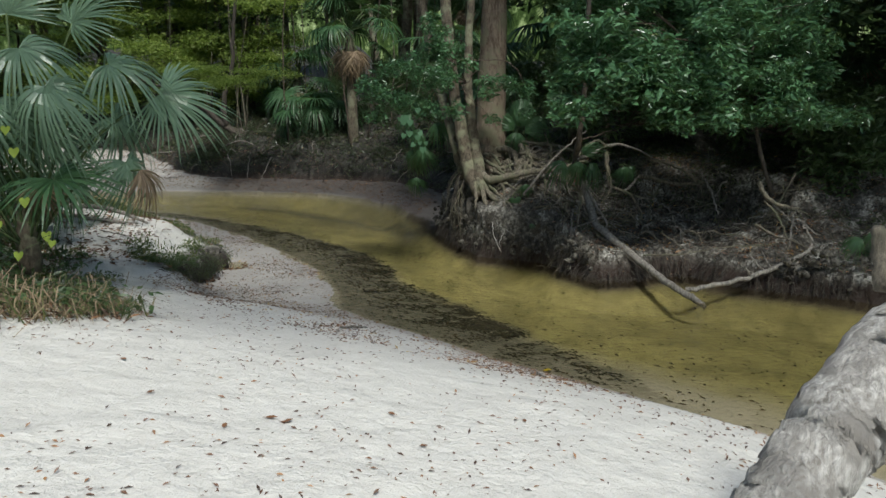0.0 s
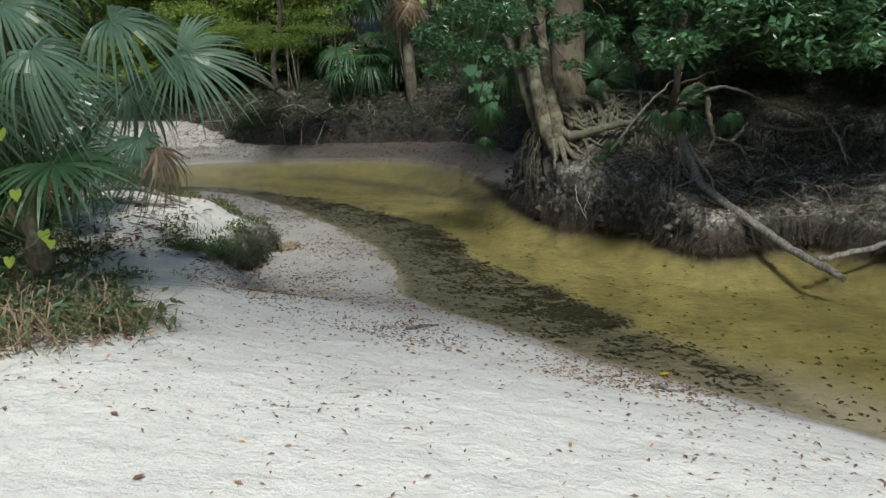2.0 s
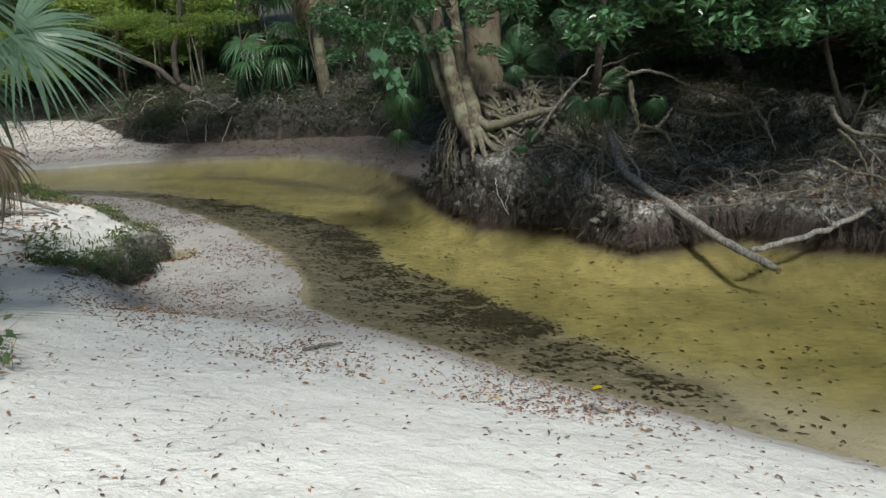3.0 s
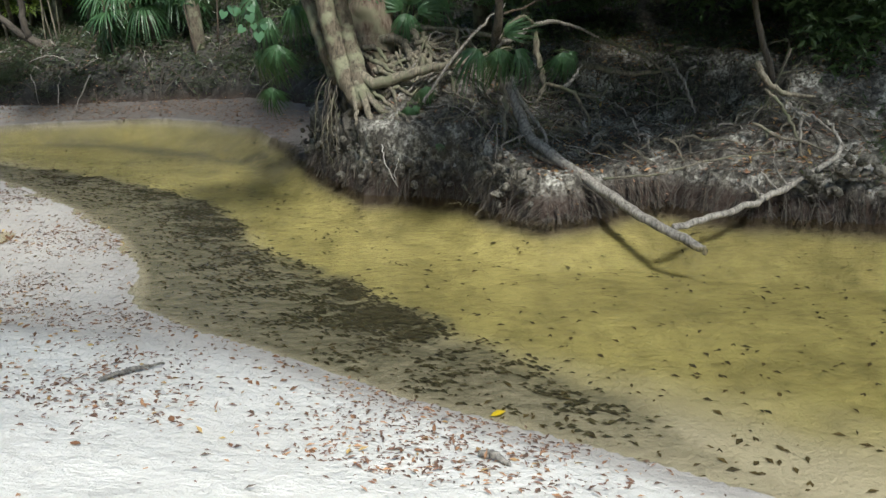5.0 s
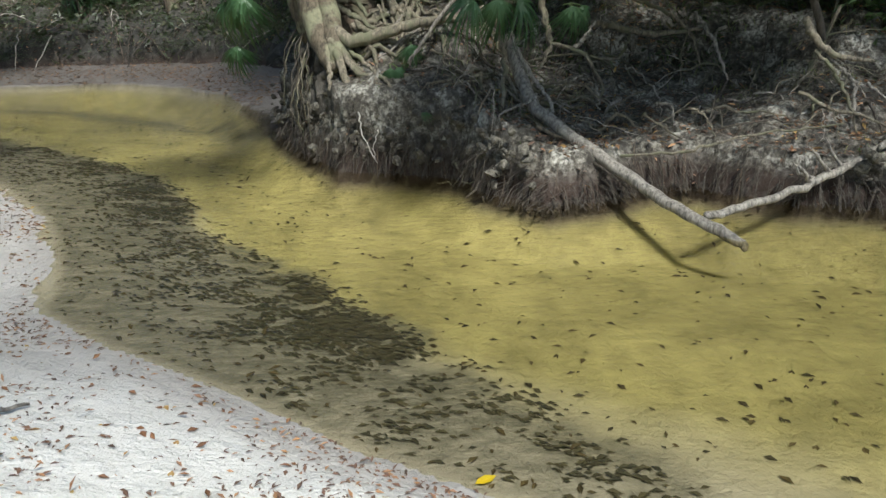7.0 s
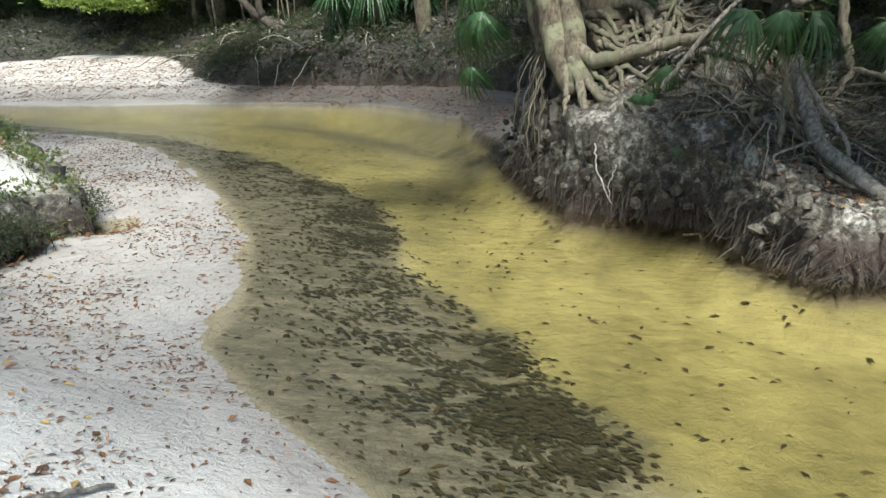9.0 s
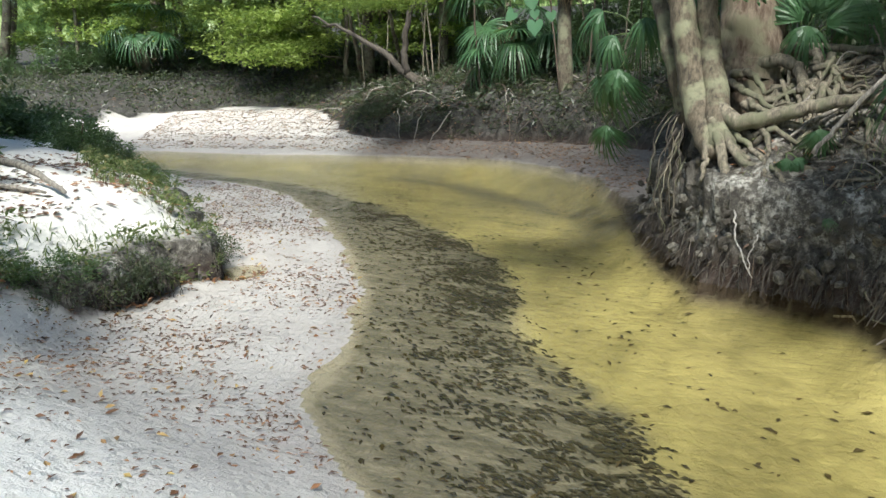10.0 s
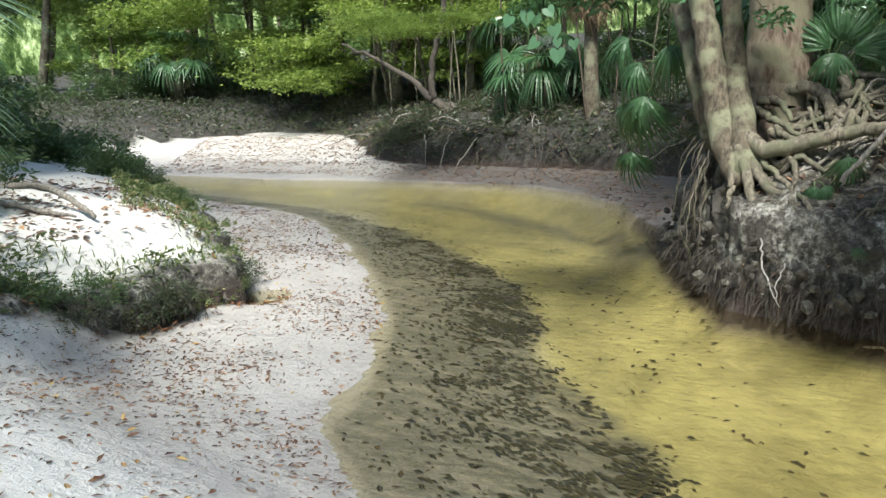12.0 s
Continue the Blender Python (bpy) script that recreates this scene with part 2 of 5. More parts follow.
M_GROUND, M_WATER = ground_material(), water_material()
M_BARK = bark("grey_bark", (0.038, 0.03, 0.021), (0.145, 0.118, 0.083), 5, (0.20, 0.20, 0.13), (1, 1, 0.35))
M_BIGBARK = bark("red_brown_bark", (0.06, 0.035, 0.022), (0.20, 0.16, 0.12), 4, (0.15, 0.14, 0.09))
M_ROOT = bark("root_bark", (0.05, 0.042, 0.032), (0.25, 0.215, 0.16), 5, (0.13, 0.13, 0.08))
M_DARKROOT = bark("dark_root", (0.022, 0.018, 0.014), (0.10, 0.082, 0.064), 6)
M_CLOD = bark("clod", (0.02, 0.017, 0.013), (0.19, 0.175, 0.145), 4, (0.05, 0.042, 0.034), (1, 1, 1), 0.95, 0.03)
M_PALE = bark("pale_bark", (0.32, 0.29, 0.26), (0.86, 0.83, 0.79), 9, (0.40, 0.37, 0.34), (1, 1, 0.3), 0.8, 0.06)
M_DEADWOOD = bark("dead_wood", (0.09, 0.08, 0.07), (0.38, 0.345, 0.30), 6)
M_LEAF = leafy("shrub_leaf", (0.025, 0.065, 0.03), (0.12, 0.25, 0.12), 0.28, 0.35)
M_LEAFDARK = leafy("wood_leaf", (0.025, 0.045, 0.018), (0.10, 0.16, 0.07), 0.38, 0.4)
M_CREEPER = leafy("creeper_leaf", (0.014, 0.021, 0.011), (0.06, 0.078, 0.045), 0.42, 0.3, (0.13, 0.12, 0.07))
M_LIME = leafy("lime_leaf", (0.10, 0.17, 0.03), (0.36, 0.45, 0.11), 0.5, 0.6)
M_PALM = leafy("palm_blade", (0.022, 0.06, 0.024), (0.075, 0.16, 0.07), 0.42, 0.35)
M_PALMNEAR = leafy("blue_palm_blade", (0.055, 0.11, 0.065), (0.24, 0.36, 0.24), 0.3, 0.4)
M_STRAW = leafy("dead_frond", (0.10, 0.065, 0.04), (0.30, 0.22, 0.14), 0.7, 0.15)
M_STEM = bark("palm_stem", (0.05, 0.08, 0.03), (0.14, 0.19, 0.07), 3)
M_GRASS = leafy("grass_blade", (0.04, 0.055, 0.018), (0.14, 0.18, 0.065), 0.6, 0.35, (0.30, 0.25, 0.12))
M_LITTER = leafy("fallen_leaf", (0.045, 0.03, 0.022), (0.19, 0.10, 0.065), 0.65, 0.05, (0.40, 0.22, 0.10))
M_RUST = leafy("rust_leaf", (0.06, 0.028, 0.016), (0.22, 0.10, 0.045), 0.6, 0.08, (0.50, 0.36, 0.12))
M_SUNK = leafy("sunken_leaf", (0.015, 0.012, 0.006), (0.07, 0.05, 0.02), 0.8, 0.0)
M_WEED = leafy("water_weed", (0.010, 0.010, 0.005), (0.045, 0.038, 0.018), 0.8, 0.0)
M_HEART = leafy("heart_leaf", (0.16, 0.24, 0.03), (0.38, 0.48, 0.08), 0.5, 0.4)
M_YELLOW = leafy("yellow_leaf", (0.55, 0.42, 0.02), (0.70, 0.55, 0.04), 0.5, 0.2)
M_TWIG = bark("twig", (0.035, 0.026, 0.018), (0.15, 0.11, 0.08), 8)


# ---- mesh helpers ----
def mesh_from(name, v, f, material, smooth=False):
    me = bpy.data.meshes.new(name)
    v, f = np.asarray(v, np.float32), np.asarray(f, np.int32)
    me.vertices.add(len(v))
    me.vertices.foreach_set("co", v.ravel())
    k = f.shape[1]
    me.loops.add(f.size)
    me.loops.foreach_set("vertex_index", f.ravel())
    me.polygons.add(len(f))
    me.polygons.foreach_set("loop_start", np.arange(0, f.size, k, dtype=np.int32))
    me.polygons.foreach_set("use_smooth", np.full(len(f), smooth))
    me.update(calc_edges=True)
    me.materials.append(material)
    return me


def part(name, me, parent=None, label="", place=None):
    ob = new(name, me)
    if parent:
        ob.parent = parent
    if place is not None:
        ob.matrix_basis = place
    return tagged(ob, label)


def thing(name, place, label, category, group="", kind=""):
    ob = new(name)
    ob.empty_display_size = 0.1
    ob.matrix_basis = Matrix.Translation(place)
    return tagged(ob, label, category, group, kind)


def smooth_line(points, n):
    """Catmull-Rom through the points."""
    p = np.asarray(points, float)
    p = np.vstack([2 * p[0] - p[1], p, 2 * p[-1] - p[-2]])
    out = []
    for s in np.linspace(0, len(p) - 3 - 1e-6, n):
        i = int(s)
        t = s - i
        a, b, c, d = p[i:i + 4]
        out.append(0.5 * (2 * b + (c - a) * t + (2 * a - 5 * b + 4 * c - d) * t * t + (3 * b - a - 3 * c + d) * t ** 3))
    return np.array(out)


def tube(points, radii, sides=7, n=None, wob=0.0, rng=None, lump=0.0):
    """A limb along the points with radii from end to end: vertices and quads."""
    n = n or max(4, len(points) * 4)
    p = smooth_line(points, n)
    if wob:
        p[1:-1] += rng.normal(0, wob, (n - 2, 3))
    r = np.interp(np.linspace(0, 1, n), np.linspace(0, 1, len(radii)), radii)
    t = np.gradient(p, axis=0)
    t /= np.linalg.norm(t, axis=1)[:, None] + 1e-9
    up = np.array([0.3, 0.2, 1.0]) if abs(t[0, 2]) < 0.9 else np.array([1.0, 0.2, 0.1])
    v = []
    a = np.linspace(0, 2 * np.pi, sides, endpoint=False)
    for i in range(n):
        s = np.cross(t[i], up)
        s /= np.linalg.norm(s) + 1e-9
        w = np.cross(s, t[i])
        up = w
        rr = r[i] * (1 + (rng.normal(0, lump, sides) if lump else 0))
        v.append(p[i] + np.outer(np.cos(a) * rr, s) + np.outer(np.sin(a) * rr, w))
    v = np.vstack(v + [p[:1] - t[:1] * r[0] * 0.4, p[-1:] + t[-1:] * r[-1] * 0.6])
    f = []
    for i in range(n - 1):
        for j in range(sides):
            k = (j + 1) % sides
            f.append((i * sides + j, i * sides + k, (i + 1) * sides + k, (i + 1) * sides + j))
    e = n * sides
    for j in range(sides):
        k = (j + 1) % sides
        f.append((k, j, e, e))
        f.append(((n - 1) * sides + j, (n - 1) * sides + k, e + 1, e + 1))
    return v, np.array(f)


def tris(f):
    """Quads, some with a doubled corner, as triangles."""
    f = np.asarray(f)
    t = np.vstack([f[:, [0, 1, 2]], f[:, [0, 2, 3]]])
    return t[(t[:, 0] != t[:, 1]) & (t[:, 1] != t[:, 2]) & (t[:, 0] != t[:, 2])]


def join(pieces):
    v, f, o = [], [], 0
    for a, b in pieces:
        v.append(a)
        f.append(np.asarray(b) + o)
        o += len(a)
    return np.vstack(v), np.vstack(f)


def limb(name, points, radii, material, parent=None, origin=(0, 0, 0), sides=7, n=None, wob=0.0, lump=0.0, seed=1, label=""):
    rng = np.random.RandomState(seed)
    v, f = tube(np.asarray(points, float) - np.asarray(origin, float), radii, sides, n, wob, rng, lump)
    return part(name, mesh_from(name, v, tris(f), material, True), parent, label)


def leaves(rng, c, length, width, up=0.5, droop=0.0, axis=None):
    """Kite-shaped leaves with a fold, at the centres c: vertices and quads."""
    c = np.asarray(c, float)
    n = len(c)
    d = rng.normal(0, 1, (n, 3)) if axis is None else np.asarray(axis, float) + rng.normal(0, 0.35, (n, 3))
    d[:, 2] = d[:, 2] * (1 - up) - droop
    d /= np.linalg.norm(d, axis=1)[:, None] + 1e-9
    q = rng.normal(0, 1 - up, (n, 3)) + np.array([0, 0, 0.2 + up])
    s = np.cross(d, q)
    s /= np.linalg.norm(s, axis=1)[:, None] + 1e-9
    w = np.cross(s, d)
    L = (length * rng.uniform(0.5, 1.5, n))[:, None]
    W = L * width * rng.uniform(0.8, 1.2, n)[:, None]
    v = np.stack([c, c + d * L * 0.45 + s * W * 0.5 + w * L * 0.05, c + d * L - w * L * 0.12, c + d * L * 0.45 - s * W * 0.5 + w * L * 0.05], 1).reshape(-1, 3)
    return v, np.arange(4 * n).reshape(n, 4)


def blob_points(rng, n, centre, size, shell=0.5):
    d = rng.normal(0, 1, (n, 3))
    d /= np.linalg.norm(d, axis=1)[:, None]
    r = rng.uniform(shell, 1, (n, 1)) ** 0.6
    return np.asarray(centre) + d * r * np.asarray(size)


def in_plan(poly, n, rng):
    """n random places inside a plan polygon."""
    p = np.asarray(poly, float)
    lo, hi = p.min(0), p.max(0)
    out = np.zeros((0, 2))
    while len(out) < n:
        q = rng.uniform(lo, hi, (n * 2, 2))
        ok = np.zeros(len(q), bool)
        j = len(p) - 1
        for i in range(len(p)):
            (xi, yi), (xj, yj) = p[i], p[j]
            hit = ((yi > q[:, 1]) != (yj > q[:, 1])) & (q[:, 0] < (xj - xi) * (q[:, 1] - yi) / (yj - yi + 1e-12) + xi)
            ok ^= hit
            j = i
        out = np.vstack([out, q[ok]])
    return out[:n]


# ---- ground and water ----
def spaced():
    def axis(lo, hi, fine, far_lo, far_hi):
        a = list(np.arange(lo, hi, fine))
        s, v = fine, a[-1]
        while v < far_hi:
            s *= 1.13
            v += s
            a.append(v)
        s, v = fine, a[0]
        while v > far_lo:
            s *= 1.13
            v -= s
            a.insert(0, v)
        return np.array(a)
    return axis(-9, 7, 0.058, -260, 260), axis(3, 24, 0.058, -120, 300)


def build_ground():
    xs, ys = spaced()
    X, Y = np.meshgrid(xs, ys)
    x, y = X.ravel(), Y.ravel()
    h, dirt, dn, df, fo, le = zones(x, y)
    far = np.hypot(x, y - 10)
    h = np.where(far > 60, 2.0, h)
    v = np.column_stack([x, y, h])
    near = (dirt > 0.5) & (far < 30)
    gx = (offset(FOOT, x + 0.02, y) - offset(FOOT, x - 0.02, y)) / 0.04
    gy = (offset(FOOT, x, y + 0.02) - offset(FOOT, x, y - 0.02)) / 0.04
    lip = np.exp(-((fo - 0.2) / 0.11) ** 2) * (0.13 + 0.07 * grain(x, y, 0.45, 90) + 0.05 * grain(x, y, 0.17, 91)) * (y < 20) * (1 - step(1.3, 1.8, x) * (1 - step(4.6, 5.3, x)))
    lx = (offset(LEDGE, x + 0.02, y) - offset(LEDGE, x - 0.02, y)) / 0.04
    ly = (offset(LEDGE, x, y + 0.02) - offset(LEDGE, x, y - 0.02)) / 0.04
    brow = -np.exp(-((le - 0.13) / 0.07) ** 2) * (0.09 + 0.06 * grain(x, y, 0.3, 92)) * step(9.5, 10.0, y) * (y < 17) * (dn > 0)
    v[:, 0] += lx * brow
    v[:, 1] += ly * brow
    v[:, 0] += gx * lip
    v[:, 1] += gy * lip
    for c, seed in ((0, 50), (1, 51)):
        v[:, c] += np.where(near, 0.05 * grain(x * 1.3 + h, y + h * 2.2, 0.16, seed) + 0.035 * grain(x - h, y + h, 0.4, seed + 5), 0)
    nx, ny = len(xs), len(ys)
    i = np.arange(nx * ny).reshape(ny, nx)
    f = np.stack([i[:-1, :-1], i[:-1, 1:], i[1:, 1:], i[1:, :-1]], -1).reshape(-1, 4)
    me = mesh_from("ground", v, f, M_GROUND, True)
    wat = (dn < 0) & (df < 0)
    damp = np.where(wat, 1.0, 0.0)
    on_bar = (dn > 0) & (le < 0.05)
    damp = np.where(on_bar, np.maximum(1 - step(0.10, 0.55, dn), 0.85 * step(7.6, 9.8, y + 0.35 * grain(x, y, 0.7, 61)) * (1 - step(0.22, 0.55, h))), damp)
    damp = np.where((df > 0) & (fo < 0), 1.0 - 0.38 * step(0.9, 2.0, df) * step(-6.2, -7.6, x) * (0.65 + 0.6 * grain(x * 0.12, df + 0.12 * grain(x, y, 1.2, 81), 0.2, 82)), damp)
        # a bar of dark silt lies along the shallow side of the bed
    mid = offset(SILT, x, y)
    deep = np.where(wat, step(-0.03, -0.16, h) * (1 - 0.92 * step(-0.2, 0.3, mid) * step(7.2, 8.6, y)), 0.0)
    mid = mid + 0.16 * grain(x, y, 0.5, 21) + 0.08 * grain(x, y, 0.22, 22)
    silt_shadow = np.where(mid > 0, 0.86 + 0.14 * np.exp(-(mid / 0.7) ** 2), np.exp(-(mid / 0.10) ** 2))
    silt_shadow = np.where(wat, silt_shadow * step(6.9, 8.8, y + 0.3 * x) * step(0.0, 0.09, -dn), 0.0)
    # shadow band and patch off the far bank, painted into the silt mask
    shadow_band = offset([(-4.6, 19.1), (-3.6, 18.6), (-1.9, 17.3), (-0.95, 16.3), (-0.55, 15.3)], x, y) + 0.12 * grain(x, y, 0.5, 23)
    silt_shadow = np.maximum(silt_shadow, np.where(wat, np.exp(-(shadow_band / 0.38) ** 2), 0))
    silt_shadow = np.maximum(silt_shadow, np.where(wat, 0.6 * np.exp(-((x + 1.6) / 1.2) ** 2 - ((y - 17.2) / 1.3) ** 2), 0))
    # bed strip below the cut bank, darkened as part of the painted undercut shade
    dirt = np.maximum(dirt, np.where(wat & (x > -0.8), np.exp(-(np.minimum(df, 0) / 0.15) ** 2), 0.0))
    for k, a in (("dirt", dirt), ("damp", damp), ("silt_shadow", silt_shadow), ("deep", deep), ("far_soil", step(15.2, 16.6, y + 0.5 * grain(x, y, 0.8, 60)) * (fo > 0))):
        me.attributes.new(k, "FLOAT", "POINT").data.foreach_set("value", a.astype(np.float32))
    return tagged(new("ground", me), "white quartz sand beach, creek bed and dark root-bound bank", "ground", kind="structure")


SILT = [(1.9, 7.6), (0.9, 9.2), (0.5, 9.9), (0.25, 10.4), (-0.4, 11.2), (-0.95, 12.4), (-1.45, 13.7), (-2.6, 14.8), (-4.1, 16.0), (-6, 17.1), (-9, 18.0)]
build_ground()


def build_water():
    v = np.array([(-40, -14, 0.0), (40, -14, 0.0), (40, 24, 0.0), (-40, 24, 0.0)])
    ob = tagged(new("water", mesh_from("water", v, [(0, 1, 2, 3)], M_WATER)), "shallow clear tea-coloured creek water with fine ripples", "water", kind="structure")
    ob.visible_shadow = False


build_water()


# ---- plants: makers ----
def frame_of(x_axis, normal, origin):
    x = Vector(x_axis).normalized()
    z = Vector(normal)
    z = (z - x * z.dot(x)).normalized()
    y = z.cross(x)
    m = Matrix((x, y, z)).transposed().to_4x4()
    return Matrix.Translation(origin) @ m


def fan_mesh(seed, material, radius=0.8, count=38, spread=150, droop=0.5, width=0.034, ragged=0.1, fold=0.25, apart=False):
    """A fan leaf: its leaflets spring from the hub at the origin, along +x."""
    rng = np.random.RandomState(seed)
    pieces = []
    for i in range(count):
        a = radians((i / (count - 1) * 2 - 1) * spread + rng.normal(0, 1.5))
        L = radius * (1 - 0.28 * abs(a) / radians(spread)) * rng.uniform(1 - ragged, 1.02)
        s = np.linspace(0, 1, 7)
        hang = droop * rng.uniform(0.75, 1.3)
        r = L * s * (1 - 0.12 * hang * s)
        z = -L * hang * s ** 2.2 + 0.05 * L * np.sin(np.pi * s) + fold * L * s * (abs(a) / radians(spread)) ** 1.5 * 0.5
        a2 = a + rng.normal(0, 0.05) * s ** 2
        w = width * radius / 0.8 * np.interp(s, [0, 0.35, 0.75, 1], [0.35, 1.0, 0.6, 0.04]) * rng.uniform(0.8, 1.15)
        c = np.column_stack([r * np.cos(a2), r * np.sin(a2), z])
        side = np.column_stack([-np.sin(a2), np.cos(a2), np.zeros(7)])
        tilt = np.array([0, 0, 1.0]) * (0.35 if i % 2 else -0.35)
        v = np.empty((14, 3))
        v[0::2], v[1::2] = c + (side + tilt) * w[:, None] * 0.5, c - (side + tilt) * w[:, None] * 0.5
        f = np.array([(2 * k, 2 * k + 2, 2 * k + 3, 2 * k + 1) for k in range(6)])
        pieces.append((v, f))
    if apart:
        return [mesh_from("leaflet", v, f, material) for v, f in pieces]
    v, f = join(pieces)
    return mesh_from("blade", v, f, material)


FANS = [fan_mesh(11 + k, M_PALM, 0.8, 36 + 3 * k, 125 + 8 * k, 0.25 + 0.22 * k, 0.036) for k in range(4)]
NEARFANS = [fan_mesh(31 + k, M_PALMNEAR, 0.9, 44, 100 + 10 * k, 0.35 + 0.35 * k, 0.026, 0.22, 0.35, apart=True) for k in range(3)]
HANGFANS = [fan_mesh(51 + k, M_PALM, 0.8, 34, 55 + 12 * k, 1.0, 0.028, 0.25, apart=True) for k in range(2)]
DEADFANS = [fan_mesh(41 + k, M_STRAW, 0.85, 30, 60 + 10 * k, 0.5, 0.03, 0.35) for k in range(2)]


def put_frond(palm, base, hub, x_axis, normal, blade, scale=1.0, bow=0.15, name="frond", thick=0.012):
    b, h, o = Vector(base), Vector(hub), palm.matrix_basis.translation
    mid = (b + h) / 2 + Vector((0, 0, bow * (h - b).length))
    stem = limb(name, [b, mid, h], [thick * 1.5, thick], M_STEM, palm, o, 5, 8)
    m = frame_of(x_axis, normal, h - o) @ Matrix.Scale(scale, 4)
    if isinstance(blade, list):
        for piece in blade:
            part("leaflet", piece, stem, "", m)
    else:
        tagged(part("blade", blade, stem, "", m), kind="stuff")


def palm_tree(base, tall, seed, count=14, reach=0.9, scale=1.1, dead=3, trunk=0.13, low=-35, label="cabbage palm with green fan fronds and dry hanging ones"):
    rng = np.random.RandomState(seed)
    p = thing("fan_palm", base, label, "palm tree", "palms on the banks")
    top = Vector(base) + Vector((rng.normal(0, 0.08), rng.normal(0, 0.08), tall))
    if tall > 0.4:
        limb("trunk", [Vector(base) - Vector((0, 0, 0.3)), (Vector(base) + top) / 2, top], [trunk * 1.25, trunk, trunk * 0.9], M_BARK, p, base, 9, 14, lump=0.06, seed=seed)
    for k in range(count + dead):
        az = k * 2.4 + rng.normal(0, 0.25)
        gone = k >= count
        el = radians(rng.uniform(-75, -50)) if gone else radians(rng.uniform(low, 78))
        d = Vector((math.cos(az) * math.cos(el), math.sin(az) * math.cos(el), math.sin(el)))
        hub = top + d * reach * rng.uniform(0.75, 1.1) * (0.6 if gone else 1)
        out = Vector((d.x, d.y, d.z * 0.6 - 0.35 if not gone else -1.6)).normalized()
        nor = Vector((-d.x * d.z, -d.y * d.z, 1 - d.z * d.z + 0.2)) if not gone else Vector((d.x, d.y, 0.3))
        blade = DEADFANS[k % 2] if gone else FANS[int(rng.randint(4))]
        put_frond(p, top, hub, out, nor, blade, scale * rng.uniform(0.8, 1.1), 0.08, "dead_frond" if gone else "frond")
    return p


def leaf_mesh(name, material, seed, n, centre, size, length, width, shell=0.3, up=0.45, droop=0.2, clumps=0):
    rng = np.random.RandomState(seed)
    if clumps:
        cc = blob_points(rng, clumps, centre, size, shell)
        c = cc[rng.randint(0, clumps, n)] + rng.normal(0, 1, (n, 3)) * np.asarray(size) * 0.13
    else:
        c = blob_points(rng, n, centre, size, shell)
    v, f = leaves(rng, c, length, width, up, droop)
    return mesh_from(name, v, f, material)


def ground_at(x, y):
    return float(height(x, y)[0])


def on_ground(x, y, sink=0.0):
    return (x, y, ground_at(x, y) - sink)


# ---- the leaning trunk beside the start ----
o = (0.62, 1.45, ground_at(0.62, 1.45))
log = thing("leaning_log", o, "pale grey leaning log with rough scarred bark above white sand", "log")
limb("trunk", [(0.42, 1.3, 1.38), (0.52, 1.42, 1.78), (0.75, 1.61, 2.07), (0.9, 1.7, 2.24), (1.05, 1.79, 2.36), (1.21, 1.9, 2.43), (1.54, 2.13, 2.48), (2.2, 2.9, 2.75)],
     [0.13, 0.11, 0.098, 0.105, 0.112, 0.115, 0.11], M_PALE, log, o, 28, 60, 0.004, 0.022, 5)
limb("branch_stub", [(1.115, 1.913, 2.543), (1.117, 1.956, 2.62), (1.105, 1.977, 2.682)], [0.034, 0.024, 0.016], M_ROOT, log, o, 10, 10, 0.002, 0.06, 6, "broken brown branch stub")
for k, (q, r) in enumerate([(((0.70, 1.58, 2.04), (0.76, 1.60, 2.10), (0.80, 1.64, 2.14)), 0.106), (((0.90, 1.69, 2.23), (0.93, 1.71, 2.26), (0.96, 1.73, 2.29)), 0.110)]):
    limb("bark_ridge", q, [r * 0.9, r * 1.0, r * 0.9], M_PALE, log, o, 26, 9, 0.003, 0.05, 7 + k, "swollen bark ridge")

# ---- corner tree with splayed roots ----
o = (0.55, 13.5, 1.0)
tree = thing("leaning_tree", o, "mossy grey-brown tree in three stems gripping the bank with bare roots", "tree")
for k, (pts, rad) in enumerate([
    ([(0.60, 13.25, 0.95), (0.49, 13.5, 1.27), (0.37, 13.65, 1.73), (0.29, 13.7, 2.15), (0.18, 13.8, 2.72), (0.0, 14.0, 4.5), (-0.3, 14.3, 7)], [0.08, 0.135, 0.12, 0.105, 0.095, 0.09, 0.05]),
    ([(0.66, 13.3, 1.02), (0.59, 13.55, 1.5), (0.52, 13.7, 1.96), (0.47, 13.8, 2.42), (0.43, 13.9, 2.84), (0.5, 14.1, 4.6), (0.8, 14.2, 7)], [0.12, 0.105, 0.085, 0.08, 0.075, 0.06, 0.04]),
    ([(0.43, 13.75, 1.2), (0.21, 13.9, 1.83), (0.02, 14.2, 2.48), (-0.16, 14.5, 3.02), (-0.5, 15, 5)], [0.14, 0.10, 0.09, 0.08, 0.06]),
]):
    limb("stem", pts, rad, M_BARK, tree, o, 14, 34, 0.005, 0.03, 20 + k)
